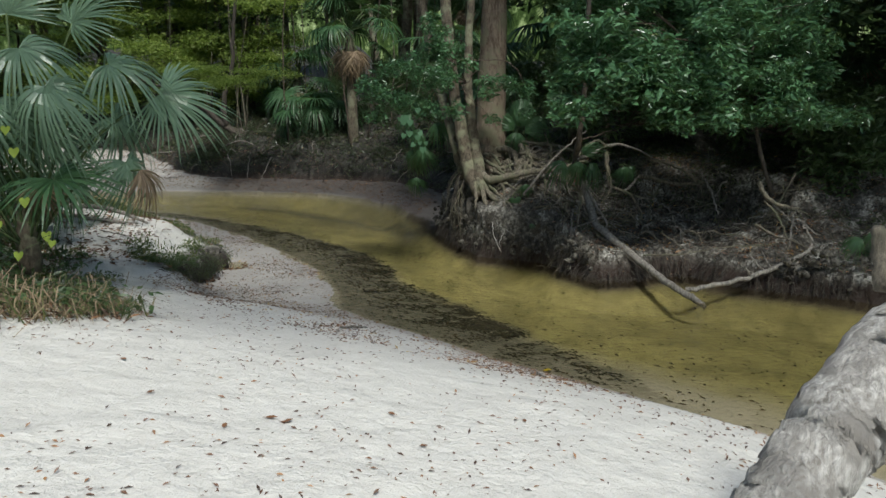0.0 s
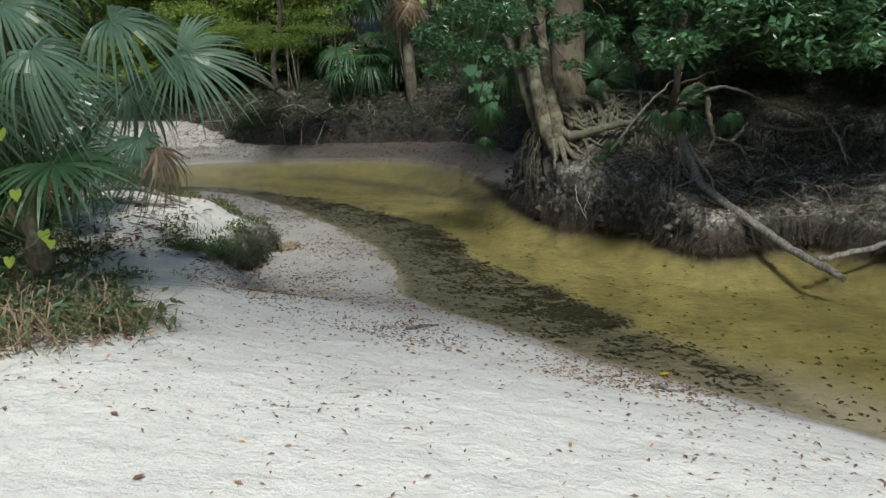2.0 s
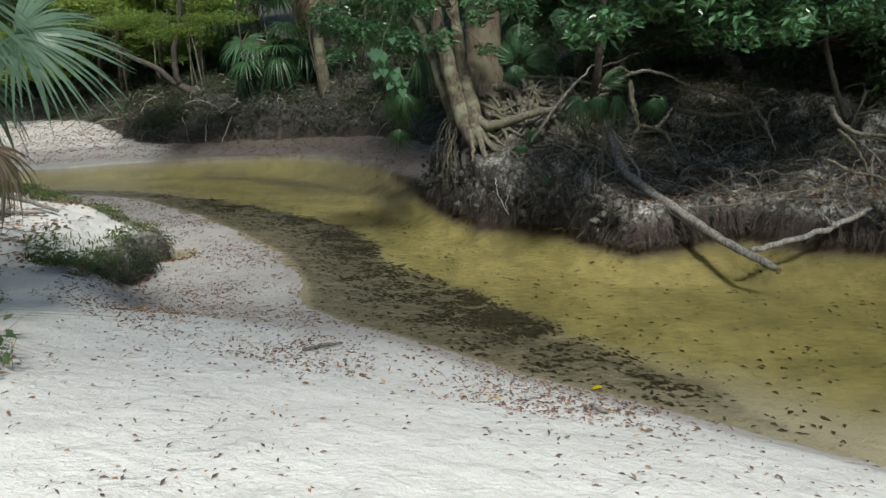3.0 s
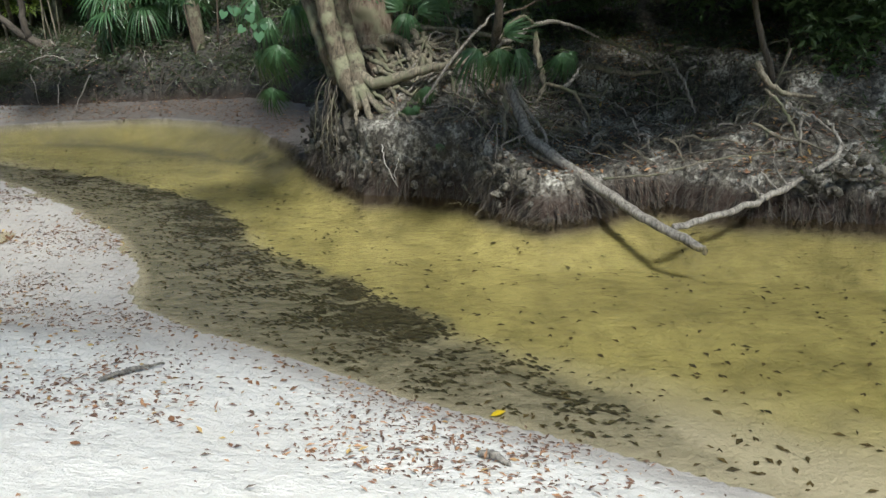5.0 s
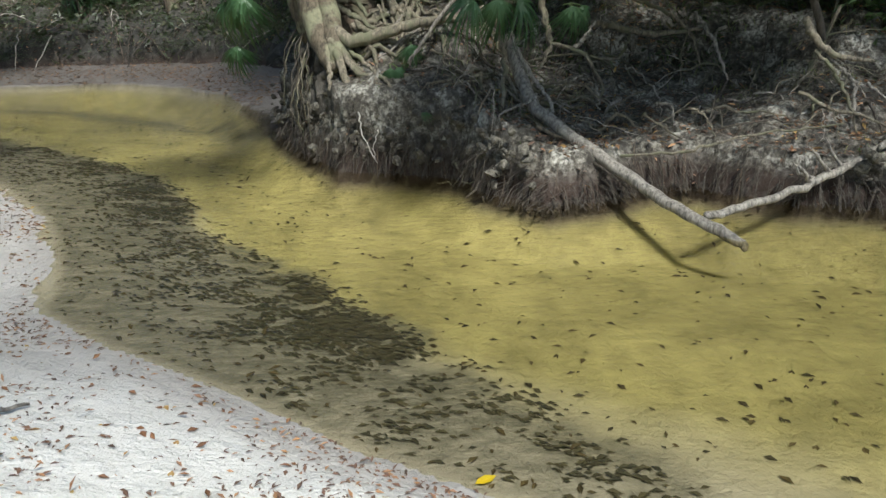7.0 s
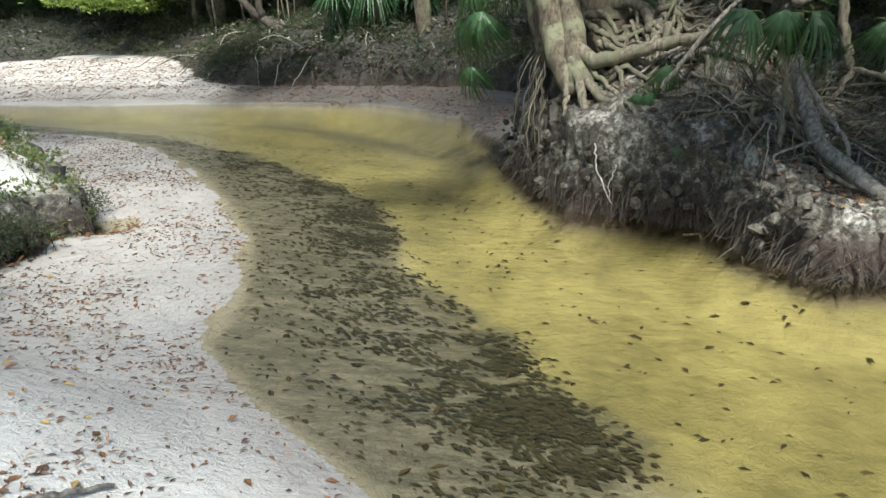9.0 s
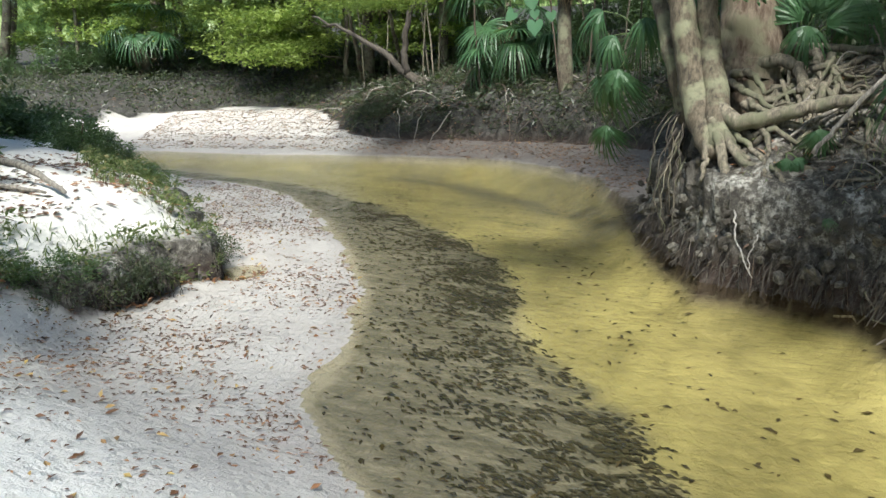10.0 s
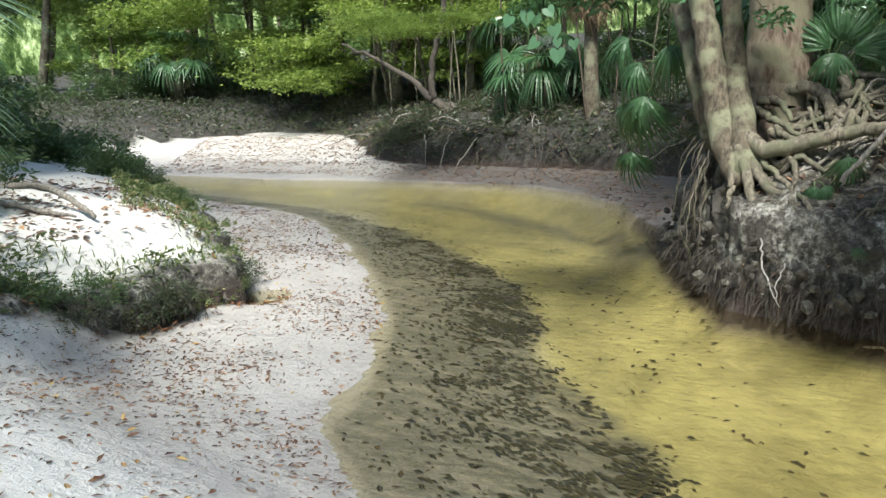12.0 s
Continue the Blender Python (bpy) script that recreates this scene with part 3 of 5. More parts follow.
for k, (pts, r) in enumerate([
    ([(0.58, 13.4, 1.28), (0.66, 13.2, 1.05), (0.72, 13.05, 0.80), (0.69, 12.98, 0.66)], 0.045), ([(0.6, 13.4, 1.23), (0.77, 13.2, 1.02), (0.9, 13.08, 0.92), (1.01, 12.93, 0.72)], 0.04),
    ([(0.60, 13.45, 1.34), (0.80, 13.28, 1.22), (1.06, 13.18, 1.28), (1.36, 13.1, 1.36), (1.93, 13.0, 1.45), (2.4, 13.1, 1.55)], 0.065),
    ([(0.55, 13.4, 1.2), (0.56, 13.15, 0.95), (0.54, 13.02, 0.78)], 0.03), 
    ([(0.62, 13.4, 1.25), (0.85, 13.05, 0.93), (1.2, 12.98, 0.90), (1.6, 12.85, 0.88)], 0.035),
    ([(0.75, 13.3, 1.15), (1.0, 13.0, 0.95), (1.15, 12.75, 0.8), (1.2, 12.65, 0.55)], 0.022)]):
    limb("root", pts, [r * 1.1, r, r * 0.75, r * 0.45], M_ROOT, tree, o, 9, 26, 0.007, 0.05, 40 + k, "bare knotted root")

M_SOIL = bark("root_bound_soil", (0.018, 0.015, 0.012), (0.17, 0.155, 0.13), 3.2, (0.045, 0.038, 0.030), (1, 1, 0.4), 0.95, 0.05)
for k, (pts, rad) in enumerate([
    ([(0.44, 13.8, 1.5), (0.42, 13.82, 1.15), (0.42, 13.86, 0.75), (0.42, 13.9, 0.1), (0.42, 13.9, -0.2)], [0.08, 0.15, 0.24, 0.22, 0.2]),
    ([(0.6, 13.6, 1.2), (0.62, 13.55, 0.95), (0.64, 13.52, 0.6), (0.68, 13.6, 0.0)], [0.12, 0.22, 0.28, 0.22]),
    ([(0.38, 14.3, 1.2), (0.34, 14.35, 0.8), (0.30, 14.45, 0.4), (0.28, 14.5, -0.1)], [0.10, 0.18, 0.22, 0.22])]):
    limb("root_mat", pts, rad, M_SOIL, tree, o, 22, 26, 0.012, 0.09, 150 + k, "dark soil bound by fine roots")
rng = np.random.RandomState(44)
for k in range(46):
    a = rng.uniform(-2.9, -0.9)
    x, y = 0.46 + 0.1 * rng.normal(), 13.8 + 0.1 * rng.normal()
    d = Vector((math.cos(a), math.sin(a) * 0.9, 0))
    z = rng.uniform(0.75, 1.35)
    r0 = rng.uniform(0.16, 0.24)
    limb("fine_root", [Vector((x, y, z + 0.1)) + d * 0.08, Vector((x, y, z - 0.15)) + d * (r0 + 0.06), Vector((x, y, z - 0.4)) + d * (r0 + 0.12 + 0.04 * rng.normal()), Vector((x, y, max(0.08, z - 0.75))) + d * (r0 + 0.14 + 0.05 * rng.normal())],
         [0.009, 0.006, 0.003], (M_DARKROOT, M_ROOT)[k % 2], tree, o, 4, 12, 0.008, 0.0, 300 + k)

# ---- big trunk behind ----
o = (0.87, 14.35, 1.4)
big = thing("big_tree", o, "thick red-brown tree trunk flaring into wide mossy roots on the bank", "tree")
limb("trunk", [(0.84, 14.2, 1.15), (0.85, 14.22, 1.5), (0.855, 14.25, 1.85), (0.86, 14.35, 2.6), (0.9, 14.45, 4.5), (0.8, 14.5, 8)], [0.44, 0.36, 0.29, 0.25, 0.22, 0.15], M_BIGBARK, big, o, 20, 44, 0.004, 0.028, 60)
for k, (pts, r) in enumerate([
    ([(0.85, 14.1, 1.62), (0.95, 13.95, 1.66), (1.10, 13.88, 1.68), (1.22, 13.8, 1.62), (1.30, 13.6, 1.42), (1.33, 13.5, 1.25)], 0.055),
    ([(0.8, 14.0, 1.55), (0.73, 13.8, 1.58), (0.89, 13.75, 1.57), (0.98, 13.6, 1.42)], 0.035), ([(0.75, 14.0, 1.5), (0.72, 13.8, 1.5), (0.87, 13.62, 1.42), (1.07, 13.48, 1.30)], 0.035),
    ([(1.1, 14.2, 1.75), (1.35, 13.95, 1.75), (1.39, 13.8, 1.61), (1.38, 13.7, 1.45), (1.58, 13.55, 1.38)], 0.04), ([(1.0, 14.1, 1.6), (1.32, 13.9, 1.55), (1.67, 13.7, 1.50), (1.94, 13.6, 1.45)], 0.03),
    ([(0.6, 14.1, 1.6), (0.45, 14.0, 1.5), (0.4, 13.8, 1.42), (0.45, 13.6, 1.3)], 0.06), ([(1.1, 14.3, 1.8), (1.6, 14.1, 1.75), (2.1, 13.9, 1.7), (2.5, 13.6, 1.6)], 0.035),
    ([(1.15, 14.2, 1.65), (1.5, 13.7, 1.5), (1.7, 13.3, 1.35), (1.75, 13.1, 1.15)], 0.028), ([(1.2, 13.85, 1.6), (1.45, 13.45, 1.38), (1.5, 13.2, 1.2), (1.4, 13.0, 1.0)], 0.022)]):
    limb("root", pts, [r * 1.15, r, r * 0.9, r * 0.5], M_ROOT, big, o, 9, 26, 0.008, 0.06, 70 + k, "bare knotted root")

# ---- fallen branches in the water ----
o = (3.4, 10.3, 0.0)
b = thing("fallen_log", o, "weathered grey fallen log sliding from the root tangle into the water", "log")
limb("log", [(2.27, 12.75, 1.25), (2.35, 12.5, 0.92), (2.41, 12.1, 0.66), (2.81, 11.45, 0.36), (3.13, 10.75, 0.14), (3.43, 10.25, 0.0), (3.5, 10.13, -0.06)], [0.06, 0.065, 0.06, 0.055, 0.05, 0.045, 0.025], M_DEADWOOD, b, o, 10, 40, 0.006, 0.05, 90)
limb("branch_stub", [(2.12, 12.2, 0.50), (2.4, 12.05, 0.45), (2.74, 11.8, 0.36)], [0.06, 0.05, 0.045], M_DEADWOOD, b, o, 9, 16, 0.006, 0.07, 91, "broken grey stub")
o = (4.2, 10.7, 0.1)
b = thing("fallen_branch", o, "bare pale forked branch lying half in shallow water", "branch")
limb("branch", [(3.36, 10.52, 0.08), (3.92, 10.62, 0.14), (4.41, 10.72, 0.25), (4.83, 10.78, 0.40), (5.13, 10.82, 0.57), (5.20, 10.9, 0.70), (5.08, 10.95, 0.90)], [0.035, 0.032, 0.033, 0.03, 0.025, 0.02, 0.012], M_DEADWOOD, b, o, 9, 44, 0.009, 0.06, 92)
for k, pts in enumerate([[(4.41, 10.72, 0.24), (4.25, 10.78, 0.30), (4.26, 10.8, 0.42)], [(4.61, 10.75, 0.33), (4.55, 10.8, 0.42), (4.49, 10.85, 0.55)], [(4.3, 10.7, 0.24), (4.2, 10.65, 0.36), (4.15, 10.7, 0.40)], [(4.5, 10.74, 0.28), (4.35, 10.7, 0.44), (4.3, 10.72, 0.5)]]):
    limb("twig", pts, [0.018, 0.012, 0.006], M_DEADWOOD, b, o, 6, 10, 0.006, 0.05, 95 + k)

# ---- root tangle on the cut bank ----
o = (2.9, 13.0, 1.0)
tangle = thing("root_tangle", o, "arching bare roots hanging from the undercut bank above dark soil", "roots")
ROOTS = [
    ([(2.14, 12.6, 1.63), (2.42, 12.9, 1.70), (2.7, 13.1, 1.81), (3.08, 13.2, 1.79), (3.46, 13.1, 1.62)], 0.03), ([(2.72, 13.2, 1.72), (2.74, 13.1, 1.37), (2.77, 13.0, 1.13), (2.64, 12.9, 0.90)], 0.04),
    ([(2.77, 13.0, 1.13), (3.0, 12.9, 1.08), (3.14, 12.8, 0.95), (3.24, 12.7, 0.67), (3.01, 12.5, 0.48)], 0.025), ([(3.0, 12.9, 1.08), (3.1, 12.9, 1.19), (3.24, 13.0, 1.33)], 0.022),
    ([(3.17, 12.9, 1.0), (3.44, 12.9, 0.97), (3.53, 12.9, 1.1), (3.63, 13.0, 1.25)], 0.018), ([(3.3, 13.3, 1.27), (3.53, 13.3, 1.25), (3.92, 13.2, 1.16), (4.45, 13.2, 1.18)], 0.04),
    ([(1.33, 12.9, 1.02), (1.6, 12.9, 1.39), (2.02, 13.1, 1.78), (2.39, 13.3, 2.05)], 0.02), ([(4.72, 11.7, 1.40), (4.76, 11.6, 1.23), (4.96, 11.55, 1.09), (5.28, 11.5, 1.04)], 0.035),
    ([(4.77, 11.6, 1.14), (4.95, 11.5, 0.92), (5.04, 11.4, 0.7), (5.08, 11.3, 0.46)], 0.018), ([(4.9, 11.6, 1.08), (5.11, 11.55, 0.9), (5.28, 11.5, 0.72)], 0.012),
    ([(2.97, 11.4, 0.36), (3.41, 11.2, 0.42), (3.87, 11.2, 0.50), (4.4, 11.2, 0.55), (4.81, 11.1, 0.60)], 0.012), ([(2.1, 12.6, 1.5), (2.2, 12.5, 1.1), (2.15, 12.3, 0.8), (2.05, 12.1, 0.45)], 0.028),
    ([(2.3, 12.7, 1.3), (2.45, 12.4, 0.9), (2.55, 12.1, 0.7), (2.5, 11.8, 0.35)], 0.02), ([(2.7, 13.1, 1.8), (2.5, 12.9, 1.9), (2.3, 12.7, 1.85), (2.15, 12.5, 1.7)], 0.025),
    ([(3.4, 13.2, 1.6), (3.9, 13.1, 1.45), (4.2, 12.9, 1.2), (4.25, 12.7, 0.9)], 0.02), ([(4.2, 12.8, 1.4), (4.3, 12.5, 1.1), (4.35, 12.3, 0.8)], 0.02)]
for k, (pts, r) in enumerate(ROOTS):
    limb("root", pts, [r, r * 0.95, r * 0.8, r * 0.4], M_ROOT if k % 3 else M_DEADWOOD, tangle, o, 8, 24, 0.009, 0.06, 110 + k)
rng = np.random.RandomState(77)
for k in range(210):
    x = rng.uniform(1.2, 5.8)
    d = rng.uniform(0.3, 2.4)
    y = 11.3 + d + (0.3 - 0.35 * (x - 3.5) if x > 3.5 else 0.2)
    z = ground_at(x, y)
    q = rng.normal(0, 1, 3)
    L = rng.uniform(0.3, 0.9)
    a = Vector((x, y, z + rng.uniform(0.0, 0.3)))
    m = a + Vector((q[0] * L * 0.35, -abs(q[1]) * L * 0.2, -0.02))
    e = m + Vector((q[0] * L * 0.3 + 0.1 * q[2], -L * 0.25, 0))
    if ground_at(e.x, e.y) < 0.12:
        continue
    m.z, e.z = ground_at(m.x, m.y) + rng.uniform(0.02, 0.22), ground_at(e.x, e.y) + rng.uniform(-0.02, 0.08)
    r = rng.uniform(0.010, 0.024) if k < 80 else rng.uniform(0.004, 0.010)
    limb("root", [a, m, e], [r, r * 0.8, r * 0.4], (M_ROOT, M_DARKROOT, M_ROOT, M_DEADWOOD)[k % 4], tangle, o, 5, 10, 0.012, 0.0, 200 + k)

rng = np.random.RandomState(91)
for k in range(34):
    a = rng.uniform(-2.6, 0.3)
    x0, y0 = (0.75, 13.75) if k % 2 else (2.2, 12.9)
    n, q, x, y = 7, [], x0, y0
    for j in range(n):
        z = ground_at(x, y)
        if z < 0.45:
            break
        q.append((x, y, z + rng.uniform(-0.015, 0.07)))
        a += rng.normal(0, 0.35)
        x += math.cos(a) * rng.uniform(0.12, 0.24)
        y += math.sin(a) * 0.6 * rng.uniform(0.12, 0.24)
    if len(q) < 3:
        continue
    r = rng.uniform(0.008, 0.024)
    limb("root", q, [r * 1.3, r, r * 0.4], (M_ROOT, M_DEADWOOD, M_ROOT)[k % 3], tangle, (2.9, 13.0, 1.0), 6, 22, 0.006, 0.04, 600 + k)

rng = np.random.RandomState(93)
for k in range(46):
    a = rng.uniform(-1.3, 0.5)
    x, y = rng.uniform(0.75, 1.5), rng.uniform(13.35, 14.1)
    q = []
    for j in range(6):
        z = ground_at(x, y)
        q.append((x, y, max(z, 0.5) + rng.uniform(0.0, 0.10) + (0.10 if j == 0 else 0.0)))
        a += rng.normal(0, 0.5)
        x += math.cos(a) * rng.uniform(0.10, 0.2)
        y += math.sin(a) * rng.uniform(0.08, 0.16)
    r = rng.uniform(0.010, 0.03)
    limb("root", q, [r * 1.3, r, r * 0.4], M_ROOT, tangle, (2.9, 13.0, 1.0), 7, 22, 0.008, 0.05, 700 + k)

# ---- thin stems ----
for name, pts, r, lab in [("sapling", [(2.13, 12.75, 1.5), (2.13, 12.4, 2.02), (2.15, 12.3, 2.58), (2.15, 12.2, 3.38), (2.2, 12.2, 6)], 0.045, "slim dark tree stem rising from the root tangle"),
                         ("sapling", [(4.95, 11.8, 1.2), (4.71, 11.8, 1.92), (4.52, 11.7, 2.75), (4.37, 11.6, 3.54), (4.2, 11.5, 6)], 0.028, "slim bent dark stem on the bank edge")]:
    o = pts[0]
    t = thing(name, o, lab, "tree")
    limb("stem", pts, [r * 1.3, r, r * 0.9, r * 0.7], M_DARKROOT, t, o, 8, 24, 0.01, 0.03, 5)
    for k in range(5):
        p = Vector(pts[2]) + Vector((0, 0, 0.3 * k - 0.6))
        s = Vector((math.cos(k * 2.2), -abs(math.sin(k * 2.2)) * 0.5, 0.3)) * 0.6
        limb("twig", [p, p + s * 0.5, p + s], [r * 0.3, r * 0.2, 0.003], M_TWIG, t, o, 5, 8, 0.01, 0, k)

# ---- shrubs over the creek ----
SPRAYS = [leaf_mesh("foliage", M_LEAF, 300 + k, 150, (0, 0, 0), (0.26, 0.26, 0.17), 0.095, 0.40, 0.1, 0.55, 0.25) for k in range(5)]
DARKSPRAYS = [leaf_mesh("foliage", M_LEAFDARK, 320 + k, 260, (0, 0, 0), (0.42, 0.42, 0.30), 0.11, 0.36, 0.1, 0.5, 0.25) for k in range(4)]


def overhang(name, origin, label, boxes, count, seed, meshes, roots, scale=1.0):
    """A shrub: limbs from its roots to many sprays of leaves within boxes (lo, hi)."""
    rng = np.random.RandomState(seed)
    s = thing(name, origin, label, "shrub")
    o = Vector(origin)
    size = np.array([np.prod(np.subtract(b, a) + 0.2) for a, b in boxes])
    for k in range(count):
        a, b = boxes[rng.choice(len(boxes), p=size / size.sum())]
        c = Vector(rng.uniform(a, b))
        tagged(part("foliage", meshes[int(rng.randint(len(meshes)))], s, "", Matrix.Translation(c - o) @ pose(0, 0, 0, 0, 0, rng.uniform(0, 360)) @ Matrix.Scale(scale * rng.uniform(0.75, 1.2), 4)), kind="stuff")
        if k % 3 == 0:
            r = Vector(roots[int(rng.randint(len(roots)))])
            m = (r + c) / 2 + Vector((rng.normal(0, 0.15), rng.normal(0, 0.15), 0.2))
            limb("branch", [r, m, c], [0.012, 0.008, 0.003], M_TWIG, s, o, 5, 12, 0.012, 0, k)
    return s


overhang("overhanging_shrub", (4.4, 11.2, 2.2), "glossy dark green leafy shrub hanging low over the creek", [((1.6, 10.3, 2.45), (3.7, 11.4, 3.7)), ((2.5, 10.4, 2.3), (4.1, 11.4, 3.1)), ((3.6, 10.8, 2.3), (5.6, 12.2, 4.0)), ((2.0, 12.2, 3.3), (4.2, 13.4, 4.4))],
         215, 5, SPRAYS, [(4.8, 12.4, 3.0), (3.8, 12.4, 3.3), (4.4, 12.2, 2.7)], 1.12)
overhang("leafy_vine", (0.3, 13.4, 2.5), "leafy vine with loose sprays around the leaning stems", [((-1.25, 11.6, 2.3), (-0.5, 12.9, 3.1)), ((-0.6, 11.2, 2.35), (0.3, 12.6, 3.3)), ((-0.4, 11.8, 2.9), (0.4, 13.0, 3.8)), ((0.5, 12.9, 2.2), (1.4, 13.4, 3.0))],
         46, 6, SPRAYS, [(0.2, 13.6, 3.2), (0.4, 13.7, 2.8)], 0.8)
overhang("bank_shrub", (5.2, 14.0, 1.8), "dark green understorey shrub behind the root tangle", [((2.2, 14.2, 2.0), (4.6, 16.5, 3.6)), ((4.5, 12.8, 1.9), (8.0, 15.5, 3.6)), ((5.8, 11.6, 1.2), (8.5, 13, 2.8)), ((1.3, 15.2, 2.0), (2.5, 17, 3.4))],
         110, 7, DARKSPRAYS, [(3.5, 15.5, 1.9), (6, 14, 1.9)], 1.1)

# ---- palms ----
near_base = (-4.3, 8.0, ground_at(-4.3, 8.0))
palm = thing("palmetto", near_base, "young blue-green fan palm with broad drooping fronds above white sand", "palm")
HERO = [((-3.28, 7.97, 3.10), (1, 0.1, -0.15), (0.15, -0.5, 1), 1, 1.05), ((-2.93, 8.35, 2.80), (0.95, 0.1, -0.35), (0.3, -0.75, 0.8), 0, 1.05), ((-3.16, 7.87, 2.15), (0.55, -0.1, -0.8), (0.75, -0.5, 0.5), 2, 0.75),
        ((-3.99, 7.9, 2.52), (0.25, -0.2, -1), (0.3, -1, 0.3), 2, 0.85), ((-4.0, 7.7, 3.25), (0.7, -0.3, -0.3), (0.2, -0.7, 1), 1, 1.0), ((-4.24, 7.5, 2.75), (-0.2, -0.5, -0.8), (0, -1, 0.6), 2, 0.95),
        ((-4.75, 7.4, 3.1), (-0.7, -0.5, -0.2), (-0.2, -0.6, 1), 1, 1.0), ((-3.7, 8.2, 3.5), (0.5, 0.1, 0.6), (-0.4, -0.7, 0.7), 0, 1.0), ((-4.9, 7.9, 2.7), (-0.9, -0.2, -0.2), (-0.2, -0.7, 1), 1, 1.0),
        ((-3.5, 8.5, 2.55), (0.9, 0.2, -0.7), (0.5, -0.5, 0.9), 1, 0.95), ((-3.7, 7.5, 2.9), (0.6, -0.6, -0.5), (0.1, -0.9, 0.9), 2, 0.9), ((-4.4, 8.3, 3.6), (0, 0.1, 1), (0, -1, 0.1), 0, 1.0),
        ((-5.3, 7.1, 2.5), (-0.4, -0.7, -0.5), (-0.1, -0.8, 0.9), 2, 0.95), ((-4.6, 7.0, 2.35), (0.1, -0.8, -0.7), (0, -0.8, 0.9), 1, 0.8)]
for hub, ax, nor, kind, sc in HERO:
    put_frond(palm, (near_base[0], near_base[1], near_base[2] + 0.35), hub, ax, nor, NEARFANS[kind], sc)
put_frond(palm, (near_base[0], near_base[1], near_base[2] + 0.35), (-3.02, 7.85, 2.08), (0.5, -0.1, -0.85), (0.8, -0.4, 0.5), DEADFANS[0], 0.72, 0.2, "dead_frond")
put_frond(palm, (near_base[0], near_base[1], near_base[2] + 0.35), (-4.0, 7.8, 1.95), (0.1, -0.2, -1), (0.2, -1, 0.2), DEADFANS[1], 0.6, 0.2, "dead_frond")
rng = np.random.RandomState(15)
for k in range(5):
    a, e = 1.2 + k * 1.1, radians(rng.uniform(-15, 50))
    d = Vector((math.cos(a) * math.cos(e), math.sin(a) * math.cos(e), math.sin(e)))
    put_frond(palm, (-4.3, 8.0, near_base[2] + 0.4), Vector((-4.35, 8.05, near_base[2] + 0.7)) + d * rng.uniform(0.5, 1.0), (d.x, d.y, d.z - 0.7), (-d.x * 0.5, -d.y * 0.5 - 0.3, 1), FANS[k % 4], rng.uniform(0.8, 1.1))
limb("trunk", [(-4.3, 8.0, 1.0), (-4.3, 8.0, 1.4), (-4.3, 8.0, 1.75)], [0.12, 0.11, 0.07], M_BARK, palm, near_base, 10, 12, 0.004, 0.1, 3)
for k, (x, y, s, low) in enumerate([(-5.6, 7.0, 0.85, -5), (-5.5, 9.3, 0.95, -20), (-6.6, 8.4, 1.0, -20), (-6.9, 10.2, 1.0, -10)]):
    palm_tree(on_ground(x, y), 0.6 + 0.3 * (k % 2), 400 + k, 13, 0.85, s, 2, 0.1, low, "low fan palm in the thicket beside the sand path")

side = (-6.0, 10.7, ground_at(-6.0, 10.7))
palm = thing("palmetto", side, "drooping green fan palm at the end of the sand path", "palm")
for hub, ax, nor, sc in [((-5.05, 10.55, 1.95), (0.75, -0.1, -0.35), (0.3, -0.6, 0.9), 0.85), ((-4.98, 10.35, 1.62), (0.55, -0.2, -0.8), (0.7, -0.5, 0.5), 0.8), ((-5.2, 10.3, 2.35), (0.6, -0.2, 0.1), (0.0, -0.7, 0.9), 0.9),
                         ((-5.6, 10.1, 2.5), (0.0, -0.8, -0.2), (0, -0.5, 1), 0.9), ((-6.3, 10.2, 2.4), (-0.6, -0.6, 0.1), (0, -0.5, 1), 0.9), ((-5.5, 11.2, 2.6), (0.4, 0.5, 0.3), (-0.2, -0.6, 0.8), 0.9)]:
    put_frond(palm, (side[0], side[1], side[2] + 0.3), hub, ax, nor, NEARFANS[1], sc)

